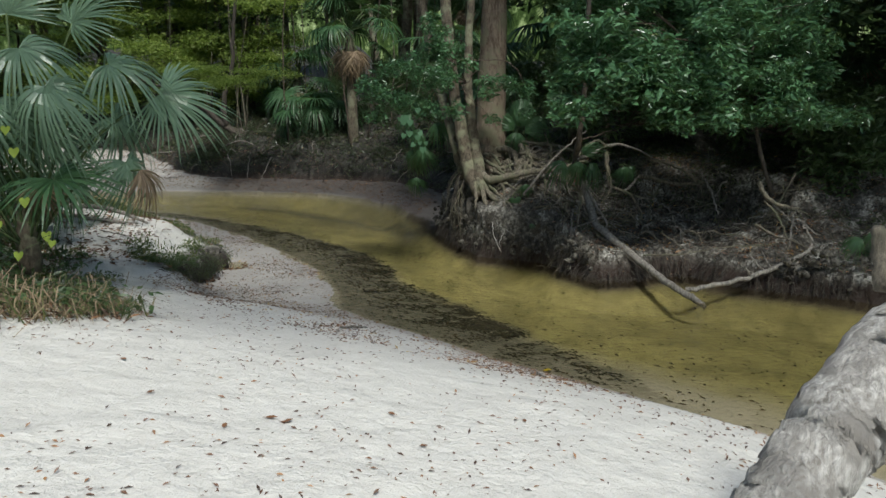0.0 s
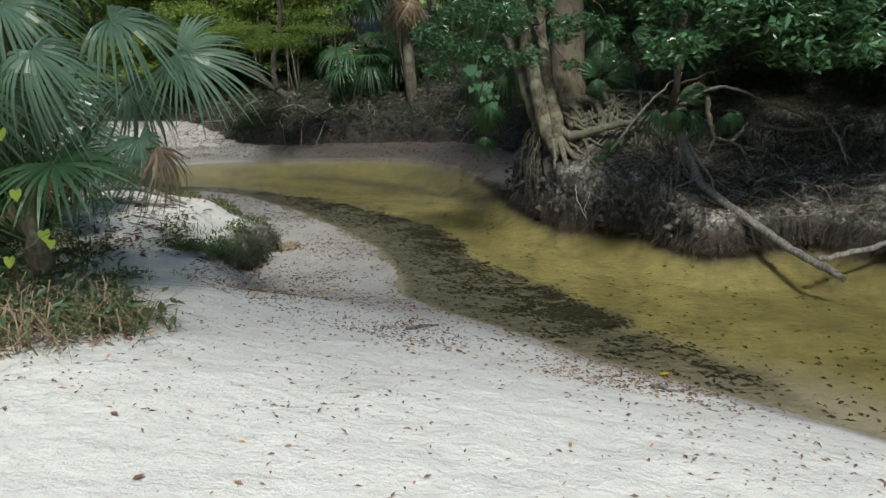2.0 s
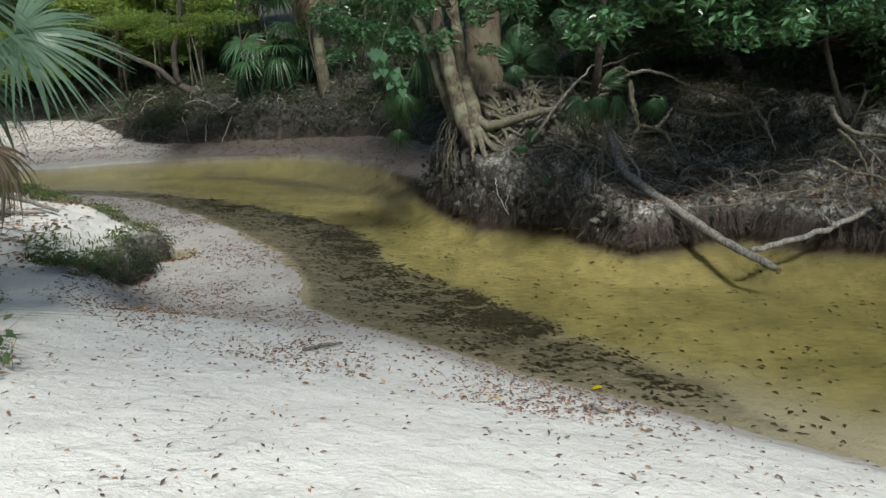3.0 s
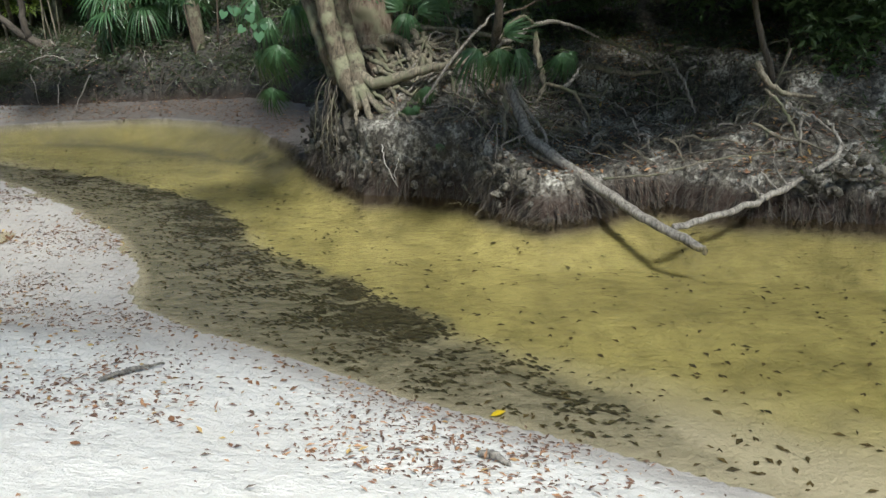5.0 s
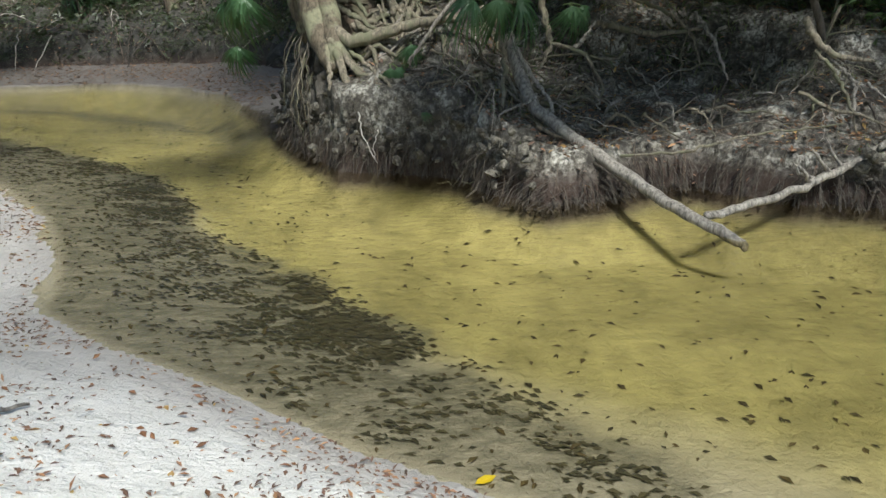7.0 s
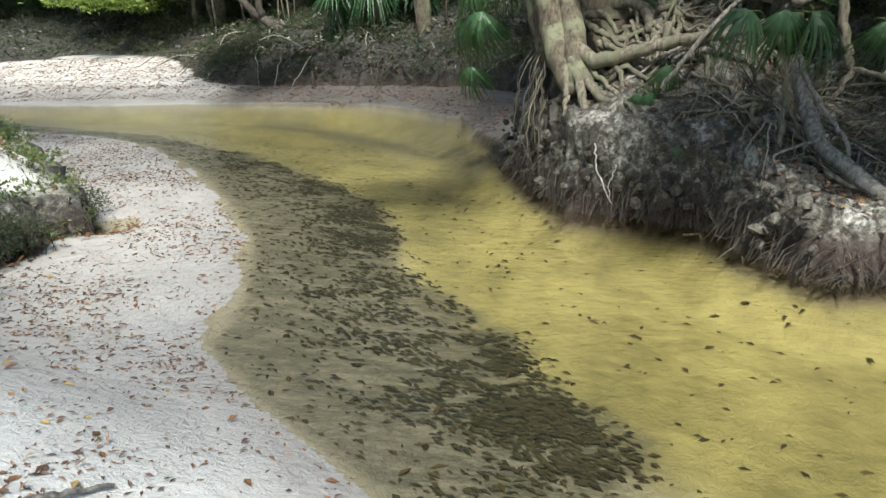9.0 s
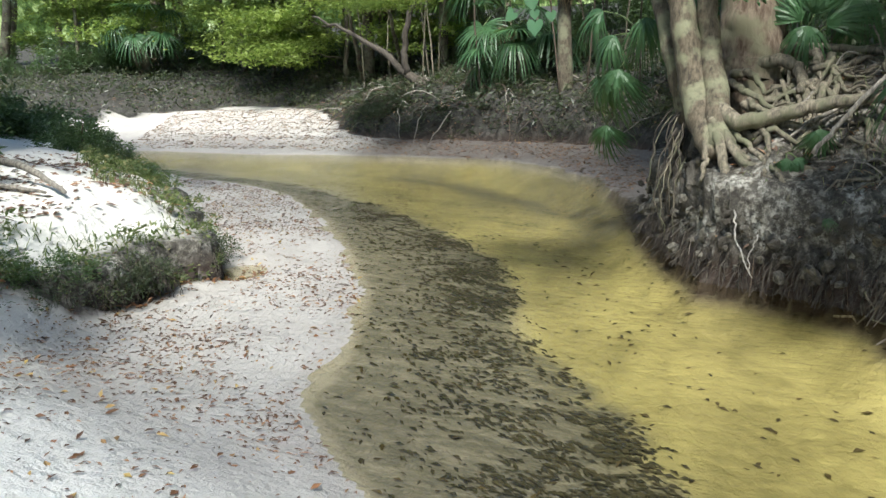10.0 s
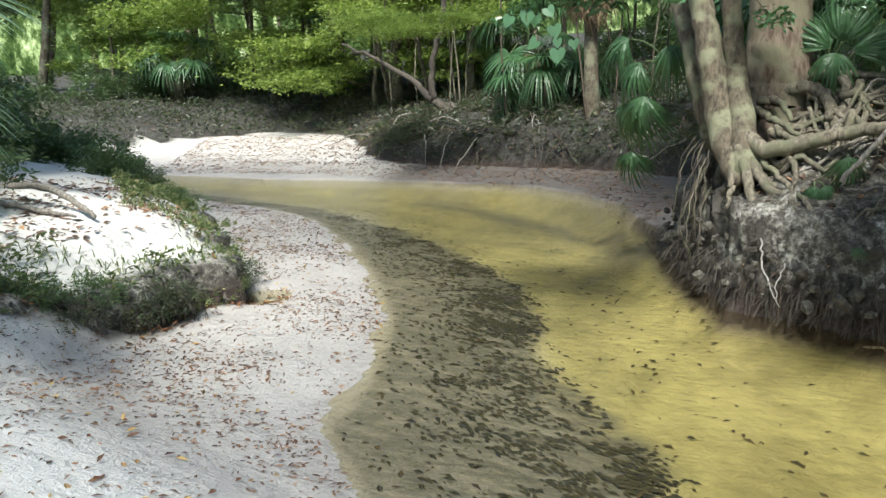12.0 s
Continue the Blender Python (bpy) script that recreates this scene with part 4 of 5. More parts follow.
# palmettos on and under the bank
for k, (base, hubs) in enumerate([
    ((-0.1, 14.6, 1.9), [((-0.42, 14.75, 1.95), (-0.5, -0.4, -0.7), 0.75), ((-0.35, 14.6, 1.62), (-0.2, -0.35, -1), 0.8), ((-0.55, 14.9, 1.55), (-0.4, -0.2, -1), 0.75), ((-0.5, 14.8, 1.05), (-0.05, -0.2, -1), 0.62), ((-0.1, 14.5, 2.1), (0.1, -0.5, -0.7), 0.7), ((-0.6, 15.1, 2.2), (-0.8, -0.2, -0.5), 0.8)]),
    ((2.1, 12.8, 1.5), [((2.12, 12.42, 1.62), (0.0, -0.35, -1), 0.62), ((2.3, 12.4, 1.6), (0.5, -0.4, -0.5), 0.6), ((1.9, 12.45, 1.62), (-0.6, -0.4, -0.4), 0.6), ((2.2, 12.5, 1.75), (0.3, -0.3, 0.3), 0.5)]),
    ((1.15, 13.05, 1.0), [((1.15, 12.93, 0.98), (-0.1, -0.4, -1), 0.32), ((1.22, 12.95, 0.98), (0.4, -0.4, -0.6), 0.28)]),
    ((1.36, 13.0, 1.2), [((1.36, 12.9, 1.2), (0.1, -0.3, -1), 0.42)]),
    ((1.25, 14.2, 1.7), [((1.25, 14.1, 2.0), (-0.5, -0.3, 0.7), 0.62), ((1.35, 14.1, 2.05), (0.1, -0.5, 0.8), 0.62), ((1.45, 14.1, 1.95), (0.7, -0.4, 0.5), 0.62), ((1.3, 14.0, 1.95), (-0.2, -0.5, -0.5), 0.6)]),
    ((2.9, 13.0, 1.5), [((2.95, 12.85, 1.5), (0.05, -0.3, -1), 0.55), ((3.05, 12.9, 1.5), (0.4, -0.3, -0.7), 0.45)]),
    ((1.4, 12.5, 0.6), [((1.4, 12.42, 0.62), (0.1, -0.5, 0.2), 0.16)]),
    ((5.9, 10.9, 0.5), [((5.9, 10.6, 0.9), (0.1, -0.5, -0.6), 0.5), ((5.7, 10.6, 0.8), (-0.5, -0.5, -0.3), 0.45), ((6.1, 10.7, 1.0), (0.6, -0.4, 0.2), 0.5)]),
    ((1.6, 14.9, 2.0), [((1.5, 14.6, 2.5), (-0.3, -0.5, -0.3), 0.8), ((1.9, 14.6, 2.6), (0.5, -0.5, 0.1), 0.8), ((1.7, 14.5, 2.2), (0.2, -0.7, -0.6), 0.75), ((1.3, 14.7, 2.7), (-0.6, -0.4, 0.3), 0.8)])]):
    p = thing("palmetto", base, ("hanging green palmetto with narrow fronds on the bank edge", "small bright palmetto among bare roots")[k % 2], "palm", "palmettos on the bank")
    for j, (hub, ax, s) in enumerate(hubs):
        nor = Vector((ax[0] * 0.6, -1, 0.7 + 0.3 * abs(ax[2])))
        put_frond(p, base, hub, ax, nor, (HANGFANS)[(j + k) % 2], s, 0.1, "frond", 0.006)

for k, (x, y, tall, r, dead) in enumerate([(-2.5, 22.2, 3.0, 1.0, 9), (0.9, 17.6, 2.4, 0.9, 5), (-3.6, 23.2, 0.6, 0.9, 4), (-4.4, 24.4, 1.4, 0.9, 4), (0.2, 20.5, 2.4, 0.9, 6), (2.8, 16.8, 2.2, 0.9, 4),
                                          (-6.6, 27.5, 2.0, 1.0, 3), (-9.5, 29, 2.6, 1.0, 3), (-17.2, 27.5, 1.4, 1.0, 2), (-13, 31, 3, 1.0, 3), (5.6, 16.5, 3.0, 1.0, 4), (8.0, 15.0, 2.0, 1.0, 3), (0.8, 25, 3.4, 1.0, 5), (4, 22, 3.0, 1.0, 4), (-20, 22, 2.5, 1.1, 2), (-15, 17, 1.6, 1.1, 2)]):
    palm_tree(on_ground(x, y, 0.05), tall, 500 + k, 14, r, 1.15, dead, 0.13)

# heart-leaved vine in the thicket
def heart_leaf(vine, o, at, size, material, tilt):
    pts = [(x * size, y * size * 1.1, 0.06 * size * abs(y)) for x, y in [(0.10, 0), (-0.08, 0.18), (-0.05, 0.38), (0.18, 0.48), (0.5, 0.38), (1.0, 0.0), (0.5, -0.38), (0.18, -0.48), (-0.05, -0.38), (-0.08, -0.18)]]
    part("leaf", mesh_from("leaf", pts, [(0, i, i + 1) for i in range(1, 9)], material), vine, "", frame_of(tilt, (0.1 * tilt[0], -1, 0.5), Vector(at) - Vector(o)))


o = (-3.9, 6.8, 1.2)
v = thing("heart_leaf_vine", o, "trailing vine with yellow-green heart-shaped leaves over dry litter", "vine")
pts = [(-4.25, 6.6, 2.0), (-3.99, 6.65, 1.95), (-3.85, 6.75, 1.8), (-3.6, 7.05, 1.68), (-3.52, 7.05, 1.62), (-3.7, 6.7, 1.5)]
limb("stem", [(-4.5, 7.2, 2.6)] + pts, [0.004, 0.003], M_STEM, v, o, 4, 30, 0.01)
for k, p in enumerate([(-3.99, 6.6, 1.88), (-3.84, 6.7, 1.78), (-3.6, 7.03, 1.62), (-3.54, 7.0, 1.55), (-3.72, 6.75, 1.50), (-3.8, 7.1, 1.92), (-4.05, 6.6, 2.0), (-4.0, 7.3, 2.55), (-3.95, 7.3, 2.35)]):
    heart_leaf(v, o, p, 0.075 + 0.01 * (k % 3), M_HEART, (0.1 * (k % 3 - 1), -0.3, -1))
o = (-0.5, 11.0, 2.5)
v = thing("heart_leaf_vine", o, "hanging green vine with broad heart-shaped leaves over the water", "vine")
limb("stem", [(-0.2, 12.5, 3.4), (-0.3, 11.6, 2.9), (-0.45, 11.0, 2.45), (-0.45, 10.9, 2.1), (-0.38, 10.9, 1.92)], [0.005, 0.003], M_STEM, v, o, 4, 24, 0.01)
rng = np.random.RandomState(8)
for k in range(17):
    s = k / 16
    heart_leaf(v, o, (-0.55 + 0.25 * s + rng.normal(0, 0.07), 10.95 + rng.normal(0, 0.08), 2.5 - 0.5 * s + rng.normal(0, 0.04)), rng.uniform(0.05, 0.09), M_LEAF, (rng.normal(0, 0.3), -0.2, -1))


# ---- far bank: bent tree, woods ----
o = (-5.2, 23.1, 0.6)
t = thing("bent_tree", o, "bare dark bent tree leaning out from the far bank", "tree")
for k, (pts, r) in enumerate([([(-4.8, 23.0, 0.5), (-5.43, 23.1, 0.79), (-6.27, 23.2, 1.36), (-7.32, 23.4, 2.09), (-8.81, 23.6, 2.76)], [0.13, 0.11, 0.09, 0.06, 0.02]),
                              ([(-6.30, 23.2, 1.38), (-6.31, 23.2, 2.11), (-6.05, 23.2, 3.07), (-5.89, 23.2, 4.4), (-5.6, 23.3, 6.5)], [0.08, 0.07, 0.06, 0.05, 0.03]),
                              ([(-4.9, 23.1, 0.6), (-5.5, 23.3, 1.05), (-6.33, 23.5, 1.32), (-7.0, 23.7, 1.8)], [0.13, 0.12, 0.09, 0.03])]):
    limb("stem", pts, r, M_DARKROOT, t, o, 9, 30, 0.02, 0.04, 130 + k)
for k in range(9):
    a = Vector((-5.0 + 0.05 * k, 23.0 - 0.02 * k, 0.7))
    e = Vector((-5.2 + 0.13 * k, 22.5 - 0.05 * (k % 3), 0.12))
    limb("root", [a, (a + e) / 2 + Vector((0.05, -0.15, 0.0)), e], [0.035, 0.02, 0.01], M_ROOT, t, o, 6, 12, 0.015, 0.0, 140 + k)

CROWNS = [leaf_mesh("crown", M_LEAFDARK, 700 + k, 3000, (0, 0, 0), (2.4, 2.4, 1.7), 0.21, 0.42, 0.15, 0.4, 0.2, 45) for k in range(3)]
LIMES = [leaf_mesh("crown", M_LIME, 720 + k, 2600, (0, 0, 0), (2.3, 2.0, 0.6), 0.15, 0.38, 0.05, 0.6, 0.1, 50) for k in range(3)]
BUSHES = [leaf_mesh("foliage", M_LEAFDARK, 740 + k, 2200, (0, 0, 0.45), (0.95, 0.95, 0.75), 0.10, 0.38, 0.2, 0.4, 0.1, 50) for k in range(4)]
MATS = [leaf_mesh("foliage", M_CREEPER, 750 + k, 900, (0, 0, 0.1), (0.9, 0.9, 0.5), 0.085, 0.36, 0.1, 0.35, 0.2, 60) for k in range(4)]
rng = np.random.RandomState(12)


def wood_tree(x, y, tall, r, lean, crowns, low, label, material=M_BARK):
    o = on_ground(x, y, 0.1)
    t = thing("forest_tree", o, label, "tree", "trees of the far woods")
    k = tall / 6
    top = Vector(o) + Vector((lean * 0.8, lean * 0.2, tall))
    mid = (Vector(o) + top) / 2 + Vector((rng.normal(0, 0.12) * k, rng.normal(0, 0.1), 0))
    limb("trunk", [o, mid, top], [r * 1.25, r, r * 0.6], material, t, o, 8, 16, 0.015, 0.03, int(rng.randint(9999)))
    for j in range(3):
        z = rng.uniform(low, tall)
        c = Vector(o) + Vector((lean * z / tall * 0.8 + rng.normal(0, 0.9), rng.normal(0, 0.9), z))
        s = Vector(o) + (top - Vector(o)) * (z / tall * 0.9)
        limb("limb", [s, (s + c) / 2 + Vector((0, 0, 0.15)), c], [r * 0.4, r * 0.25, 0.01], material, t, o, 5, 8, 0.01)
        part("crown", crowns[int(rng.randint(3))], t, "", Matrix.Translation(c - Vector(o) + Vector((0, 0, 0.3))) @ pose(0, 0, 0, 0, 0, rng.uniform(0, 360)) @ Matrix.Scale(rng.uniform(0.7, 1.1), 4))
    return t


spots = []
while len(spots) < 62:
    x, y = rng.uniform(-34, 20), rng.uniform(15.5, 46)
    f = offset(FOOT, np.array([x]), np.array([y]))[0]
    if f < -2.2 and all((x - a) ** 2 + (y - b) ** 2 > 3.2 for a, b in spots) and not (abs(x - 0.8) < 1 and y < 16):
        spots.append((x, y))
for k, (x, y) in enumerate(spots):
    wood_tree(x, y, rng.uniform(6.5, 9), rng.uniform(0.05, 0.17), rng.normal(0, 0.7), CROWNS, 4.0, "straight grey forest trunk with dark green leafy limbs")
for k, (x, y, z) in enumerate([(-9.8, 26.9, 4.6), (-12.5, 27.5, 4.4), (-15, 28.5, 4.8), (-7.5, 27, 5.0), (-18, 30, 5), (-11, 31, 5.5), (-5.6, 25.5, 4.6), (-22, 30, 5)]):
    o = on_ground(x, y, 0.1)
    t = thing("sunlit_tree", o, "slender tree with layered yellow-green foliage lit from above", "tree", "lime-leaved trees at the bend")
    limb("trunk", [o, (x + 0.2, y, o[2] + z * 0.5), (x - 0.1, y, o[2] + z)], [0.07, 0.05, 0.03], M_BARK, t, o, 7, 14, 0.02)
    for j in range(5):
        c = Vector((rng.normal(0, 1.0), rng.normal(-0.6, 0.8), 1.1 + j * 0.75 + rng.normal(0, 0.15)))
        limb("limb", [(0, 0, c.z - 0.2), c * 0.5 + Vector((0, 0, c.z * 0.5)), c], [0.03, 0.02, 0.006], M_BARK, t, (0, 0, 0), 5, 8, 0.02)
        part("crown", LIMES[j % 3], t, "", Matrix.Translation(c) @ pose(0, 0, 0, 0, 0, rng.uniform(0, 360)) @ Matrix.Scale(rng.uniform(0.7, 1.0), 4))
for k, (x, y, z) in enumerate([(-5.4, 19.8, 2.75), (-6.6, 20.6, 3.0)]):
    o = (x - 2.2, 26.0, 1.2)
    t = thing("sunlit_tree", o, "low bough of yellow-green leaves reaching over the far water", "tree")
    c = Vector((x, y, z)) - Vector(o)
    limb("limb", [o, Vector(o) + c * 0.5 + Vector((0, 0, 0.6)), Vector(o) + c], [0.06, 0.04, 0.01], M_BARK, t, o, 7, 16, 0.02)
    for j in range(3):
        part("crown", LIMES[j], t, "", Matrix.Translation(c + Vector((rng.normal(0, 0.5), rng.normal(0, 0.4), rng.normal(0, 0.08)))) @ Matrix.Diagonal((0.36, 0.36, 0.30, 1)))
# lime light on the right edge of the woods
for k in range(3):
    wood_tree(11 + 2.5 * k, 15 + k, 6.5, 0.08, 0.0, LIMES, 2.6, "lime-leaved tree at the edge of a sunny gap")

for k in range(70):
    x, y = rng.uniform(-11, 4), rng.uniform(17, 28)
    if offset(FOOT, np.array([x]), np.array([y]))[0] > -1.0:
        continue
    z = ground_at(x, y)
    tall, dx, dy = rng.uniform(2.5, 6), rng.normal(0, 0.5), rng.normal(0, 0.3)
    ob = limb("thin_stem", [(0, 0, -0.05), (dx * 0.3 + rng.normal(0, 0.08), dy * 0.4, tall * 0.5), (dx, dy, tall)], [0.022, 0.016, 0.008], (M_TWIG, M_BARK, M_ROOT)[k % 3], None, (0, 0, 0), 5, 9, 0.015, 0, k)
    ob.matrix_basis = Matrix.Translation((x, y, z))
    tagged(ob, "thin bare understorey stem in the shaded woods", "sapling", "thin stems of the far woods")

# dry sticks fallen down the far bank
rng2 = np.random.RandomState(303)
for k in range(120):
    i = 18 + k % 7
    a, e = np.array(FOOT[i]), np.array(FOOT[i + 1])
    u = (e - a) / np.linalg.norm(e - a)
    q = a + (e - a) * rng2.rand() + np.array([u[1], -u[0]]) * rng2.uniform(0.2, 2.0)
    way = rng2.normal(0, 1, 2) * 0.45 - np.array([u[1], -u[0]]) * 0.3
    z0, z1 = ground_at(*q), ground_at(*(q + way))
    ob = limb("dry_stick", [(0, 0, 0.1), (*(way * 0.5), (z1 - z0) * 0.5 + rng2.uniform(0.08, 0.3)), (*way, z1 - z0 + 0.03)], [0.016, 0.012, 0.006], (M_TWIG, M_DEADWOOD, M_DARKROOT)[k % 3], None, (0, 0, 0), 5, 8, 0.015, 0, k)
    ob.matrix_basis = Matrix.Translation((*q, z0))
    tagged(ob, "dry bare stick tangled in dark creepers on the bank", "stick", "dry sticks on the far bank")

# bushes of the far banks
n = 0
while n < 105:
    x, y = rng.uniform(-26, 14), rng.uniform(13.5, 36)
    f = -offset(FOOT, np.array([x]), np.array([y]))[0]
    if f > (1.3 if y < 16 else 0.7) and f < 12 and not (0.2 < x < 2.4 and y < 15.6) and not (x > 2 and f < 2.4 and y < 15):
        o = on_ground(x, y, 0.05)
        b = thing("bush", o, "low dark green bush on the wooded bank", "bush", "bushes on the banks")
        s = rng.uniform(0.55, 1.15) * (0.5 if f < 2.0 else 0.65 if f < 3.2 else 1)
        tagged(part("foliage", (MATS if f < 3.2 else BUSHES)[int(rng.randint(4))], b, "", pose(0, 0, 0, 0, 0, rng.uniform(0, 360)) @ Matrix.Diagonal((s, s, s * rng.uniform(0.8, 1.3), 1))), kind="stuff")
        for j in range(3):
            a = rng.uniform(0, 6.28)
            limb("stem", [(0, 0, 0), (0.2 * math.cos(a), 0.2 * math.sin(a), 0.5 * s), (0.4 * math.cos(a), 0.4 * math.sin(a), s)], [0.012, 0.008, 0.004], M_TWIG, b, (0, 0, 0), 4, 6, 0.02, 0, j)
        n += 1
for k in range(165):
    i = 18 + k % 7
    s0 = rng.rand()
    a, e = np.array(FOOT[i]), np.array(FOOT[i + 1])
    u = (e - a) / np.linalg.norm(e - a)
    q = a + (e - a) * s0 + np.array([u[1], -u[0]]) * rng.uniform(0.15, 4.6)
    b = thing("bush", on_ground(*q, 0.08), "low dark trailing bush on the far creek bank", "bush", "bushes on the banks")
    s = rng.uniform(0.35, 0.8)
    tagged(part("foliage", MATS[k % 4], b, "", pose(0, 0, 0, 0, 0, k * 40) @ Matrix.Diagonal((s, s, s * rng.uniform(0.35, 0.8), 1))), kind="stuff")
    limb("stem", [(0, 0, 0), (0.12, 0.05, 0.2), (0.3, 0.0, 0.4)], [0.012, 0.01, 0.005], M_TWIG, b, (0, 0, 0), 4, 6, 0.01, 0, k)
# thicket behind the near palm and beyond the sand path
for k, (x, y, s) in enumerate([(-5.4, 5.9, 0.55), (-6.3, 6.8, 0.9), (-7.4, 8.0, 1.2), (-7.5, 10.0, 1.3), (-6.6, 11.6, 0.9), (-8.2, 12.4, 1.2), (-9.5, 13.6, 1.2), (-10.5, 15.5, 1.1), (-12, 16.2, 1.2), (-13.5, 14, 1.6), (-9.5, 10.5, 1.8), (-8.8, 7, 1.8), (-12, 11, 2), (-14.5, 17, 1.3), (-17, 17.5, 1.4), (-20, 19, 1.6), (-7.0, 5.0, 0.9)]):
    b = thing("bush", on_ground(x, y, 0.05), "dense green bush beside the white sand path", "bush", "bushes on the banks")
    part("foliage", BUSHES[k % 4], b, "", pose(0, 0, 0, 0, 0, k * 70) @ Matrix.Diagonal((s, s, s * 1.1, 1)))
    for j in range(3):
        limb("stem", [(0, 0, 0), (0.15 * (j - 1), 0.1, 0.4 * s), (0.35 * (j - 1), 0.1, 1.1 * s)], [0.02, 0.014, 0.006], M_TWIG, b, (0, 0, 0), 5, 7, 0.02, 0, k)
for k in range(12):
    wood_tree(-9 - 2.2 * (k % 4) + rng.normal(0, 0.5), 6 + 3 * (k // 4) + rng.normal(0, 0.6), 8, 0.1, 0.3, CROWNS, 2.8, "slim tree of the near thicket with dark leaves")
WEEDS = [leaf_mesh("foliage", M_GRASS, 760 + k, 420, (0, 0, 0.1), (0.5, 0.5, 0.28), 0.075, 0.40, 0.1, 0.4, 0.0, 22) for k in range(3)]
for k, (x, y, s) in enumerate([(-3.72, 10.15, 0.30), (-3.62, 10.55, 0.30), (-3.5, 11.6, 0.22), (-3.85, 9.95, 0.24), (-3.5, 11.2, 0.2), (-5.9, 14.1, 0.4), (-7.3, 15.2, 0.45), (-4.4, 12.9, 0.28), (-2.95, 6.6, 0.22), (-3.1, 7.1, 0.28)]):
    b = thing("weed_clump", on_ground(x, y, 0.08), "dense dark green leafy clump on the sand edge", "weeds", "weed clumps on the ledge")
    tagged(part("foliage", BUSHES[k % 4], b, "", pose(0, 0, 0, 0, 0, k * 77) @ Matrix.Diagonal((s, s, s * 0.6, 1))), kind="stuff")
for k, (x, y, s) in enumerate([(-3.7, 10.2, 0.6), (-3.6, 10.7, 0.6), (-3.55, 11.45, 0.5), (-3.8, 9.85, 0.5), (-3.6, 11.95, 0.5), (-4.2, 12.7, 0.7), (-4.8, 13.2, 0.8), (-5.4, 13.7, 0.8), (-6.2, 14.3, 0.9), (-7.1, 14.9, 1.0), (-8.0, 15.4, 1.1),
                               (-5.0, 13.8, 0.6), (-6.6, 14.9, 0.7), (-7.6, 15.8, 0.8), (-9, 16.3, 1.1), (-3.1, 6.6, 0.6), (-3.3, 7.3, 0.7), (-3.0, 6.2, 0.5), (-3.8, 8.6, 0.6), (-4.5, 9.4, 0.6), (-3.6, 6.0, 0.6)]):
    b = thing("weed_clump", on_ground(x, y, 0.02), "low clump of green and straw-coloured weeds on the sand edge", "weeds", "weed clumps on the ledge")
    tagged(part("foliage", WEEDS[k % 3], b, "", pose(0, 0, 0, 0, 0, k * 77) @ Matrix.Diagonal((s * 0.8, s * 0.8, s * 0.6, 1))), kind="stuff")
rng = np.random.RandomState(66)
for k in range(26):
    i = 2 + k % 5
    t = rng.rand()
    x, y = np.array(LEDGE[i]) * (1 - t) + np.array(LEDGE[i + 1]) * t
    s = rng.uniform(0.18, 0.36)
    b = thing("weed_clump", (x + 0.02, y, max(0.16, ground_at(x - 0.12, y + 0.05) - rng.uniform(0.05, 0.3))), "trailing weeds and dark roots hanging over the sand ledge", "weeds", "weed clumps on the ledge")
    tagged(part("foliage", (MATS + WEEDS)[k % 7], b, "", pose(0, 0, 0, 0, 0, k * 61) @ Matrix.Diagonal((s, s, s * 0.9, 1))), kind="stuff")
    for j in range(5):
        a = rng.uniform(-1.2, 0.4)
        q = Vector((math.cos(a) * 0.1, math.sin(a) * 0.1, 0.02))
        limb("root", [(0, 0, 0.1), q, q * 1.5 + Vector((0, 0, -0.14))], [0.006, 0.004, 0.002], M_DARKROOT, b, (0, 0, 0), 4, 8, 0.012, 0, k * 5 + j)
for k, (x, y, s) in enumerate([(-8.6, 15.7, 0.7), (-9.6, 16.4, 0.8), (-10.8, 16.9, 0.95), (-12.2, 17.3, 1.0), (-13.6, 17.8, 1.1), (-7.6, 14.7, 0.5)]):
    b = thing("bush", on_ground(x, y, 0.05), "dense green bush beside the white sand path", "bush", "bushes on the banks")
    tagged(part("foliage", BUSHES[k % 4], b, "", pose(0, 0, 0, 0, 0, k * 70) @ Matrix.Diagonal((s, s, s * 0.8, 1))), kind="stuff")
    limb("stem", [(0, 0, 0), (0.1, 0.05, 0.3 * s), (0.2, 0.0, 0.8 * s)], [0.02, 0.012, 0.006], M_TWIG, b, (0, 0, 0), 5, 6, 0.01, 0, k)
for k in range(16):
    x = -6.4 - 0.55 * k
    y = float(np.interp(-x, [6.4, 8.6, 10.3, 14, 20], [14.6, 15.8, 16.7, 17.9, 18.8])) - 0.2 * (k % 3)
    s = 0.34 + 0.03 * k
    b = thing("weed_clump", on_ground(x, y, 0.03), "leafy green bush trailing over the sand ledge", "weeds", "weed clumps on the ledge")
    tagged(part("foliage", (BUSHES + WEEDS)[k % 7], b, "", pose(0, 0, 0, 0, 0, k * 61) @ Matrix.Diagonal((s, s, s * 0.8, 1))), kind="stuff")
# woods behind the walk, which close the place
for k in range(9):
    a = radians(195 + 150 * k / 8)
    wood_tree(15 * math.cos(a), -1 + 13 * math.sin(a), 9, 0.16, 0.0, CROWNS, 3.0, "forest tree behind the white beach")
for k in range(9):
    wood_tree(8.5 + 1.6 * (k % 3), 11.5 + 1.6 * (k // 3), 8, 0.12, 0.0, CROWNS, 2.6, "shady forest tree on the high bank")
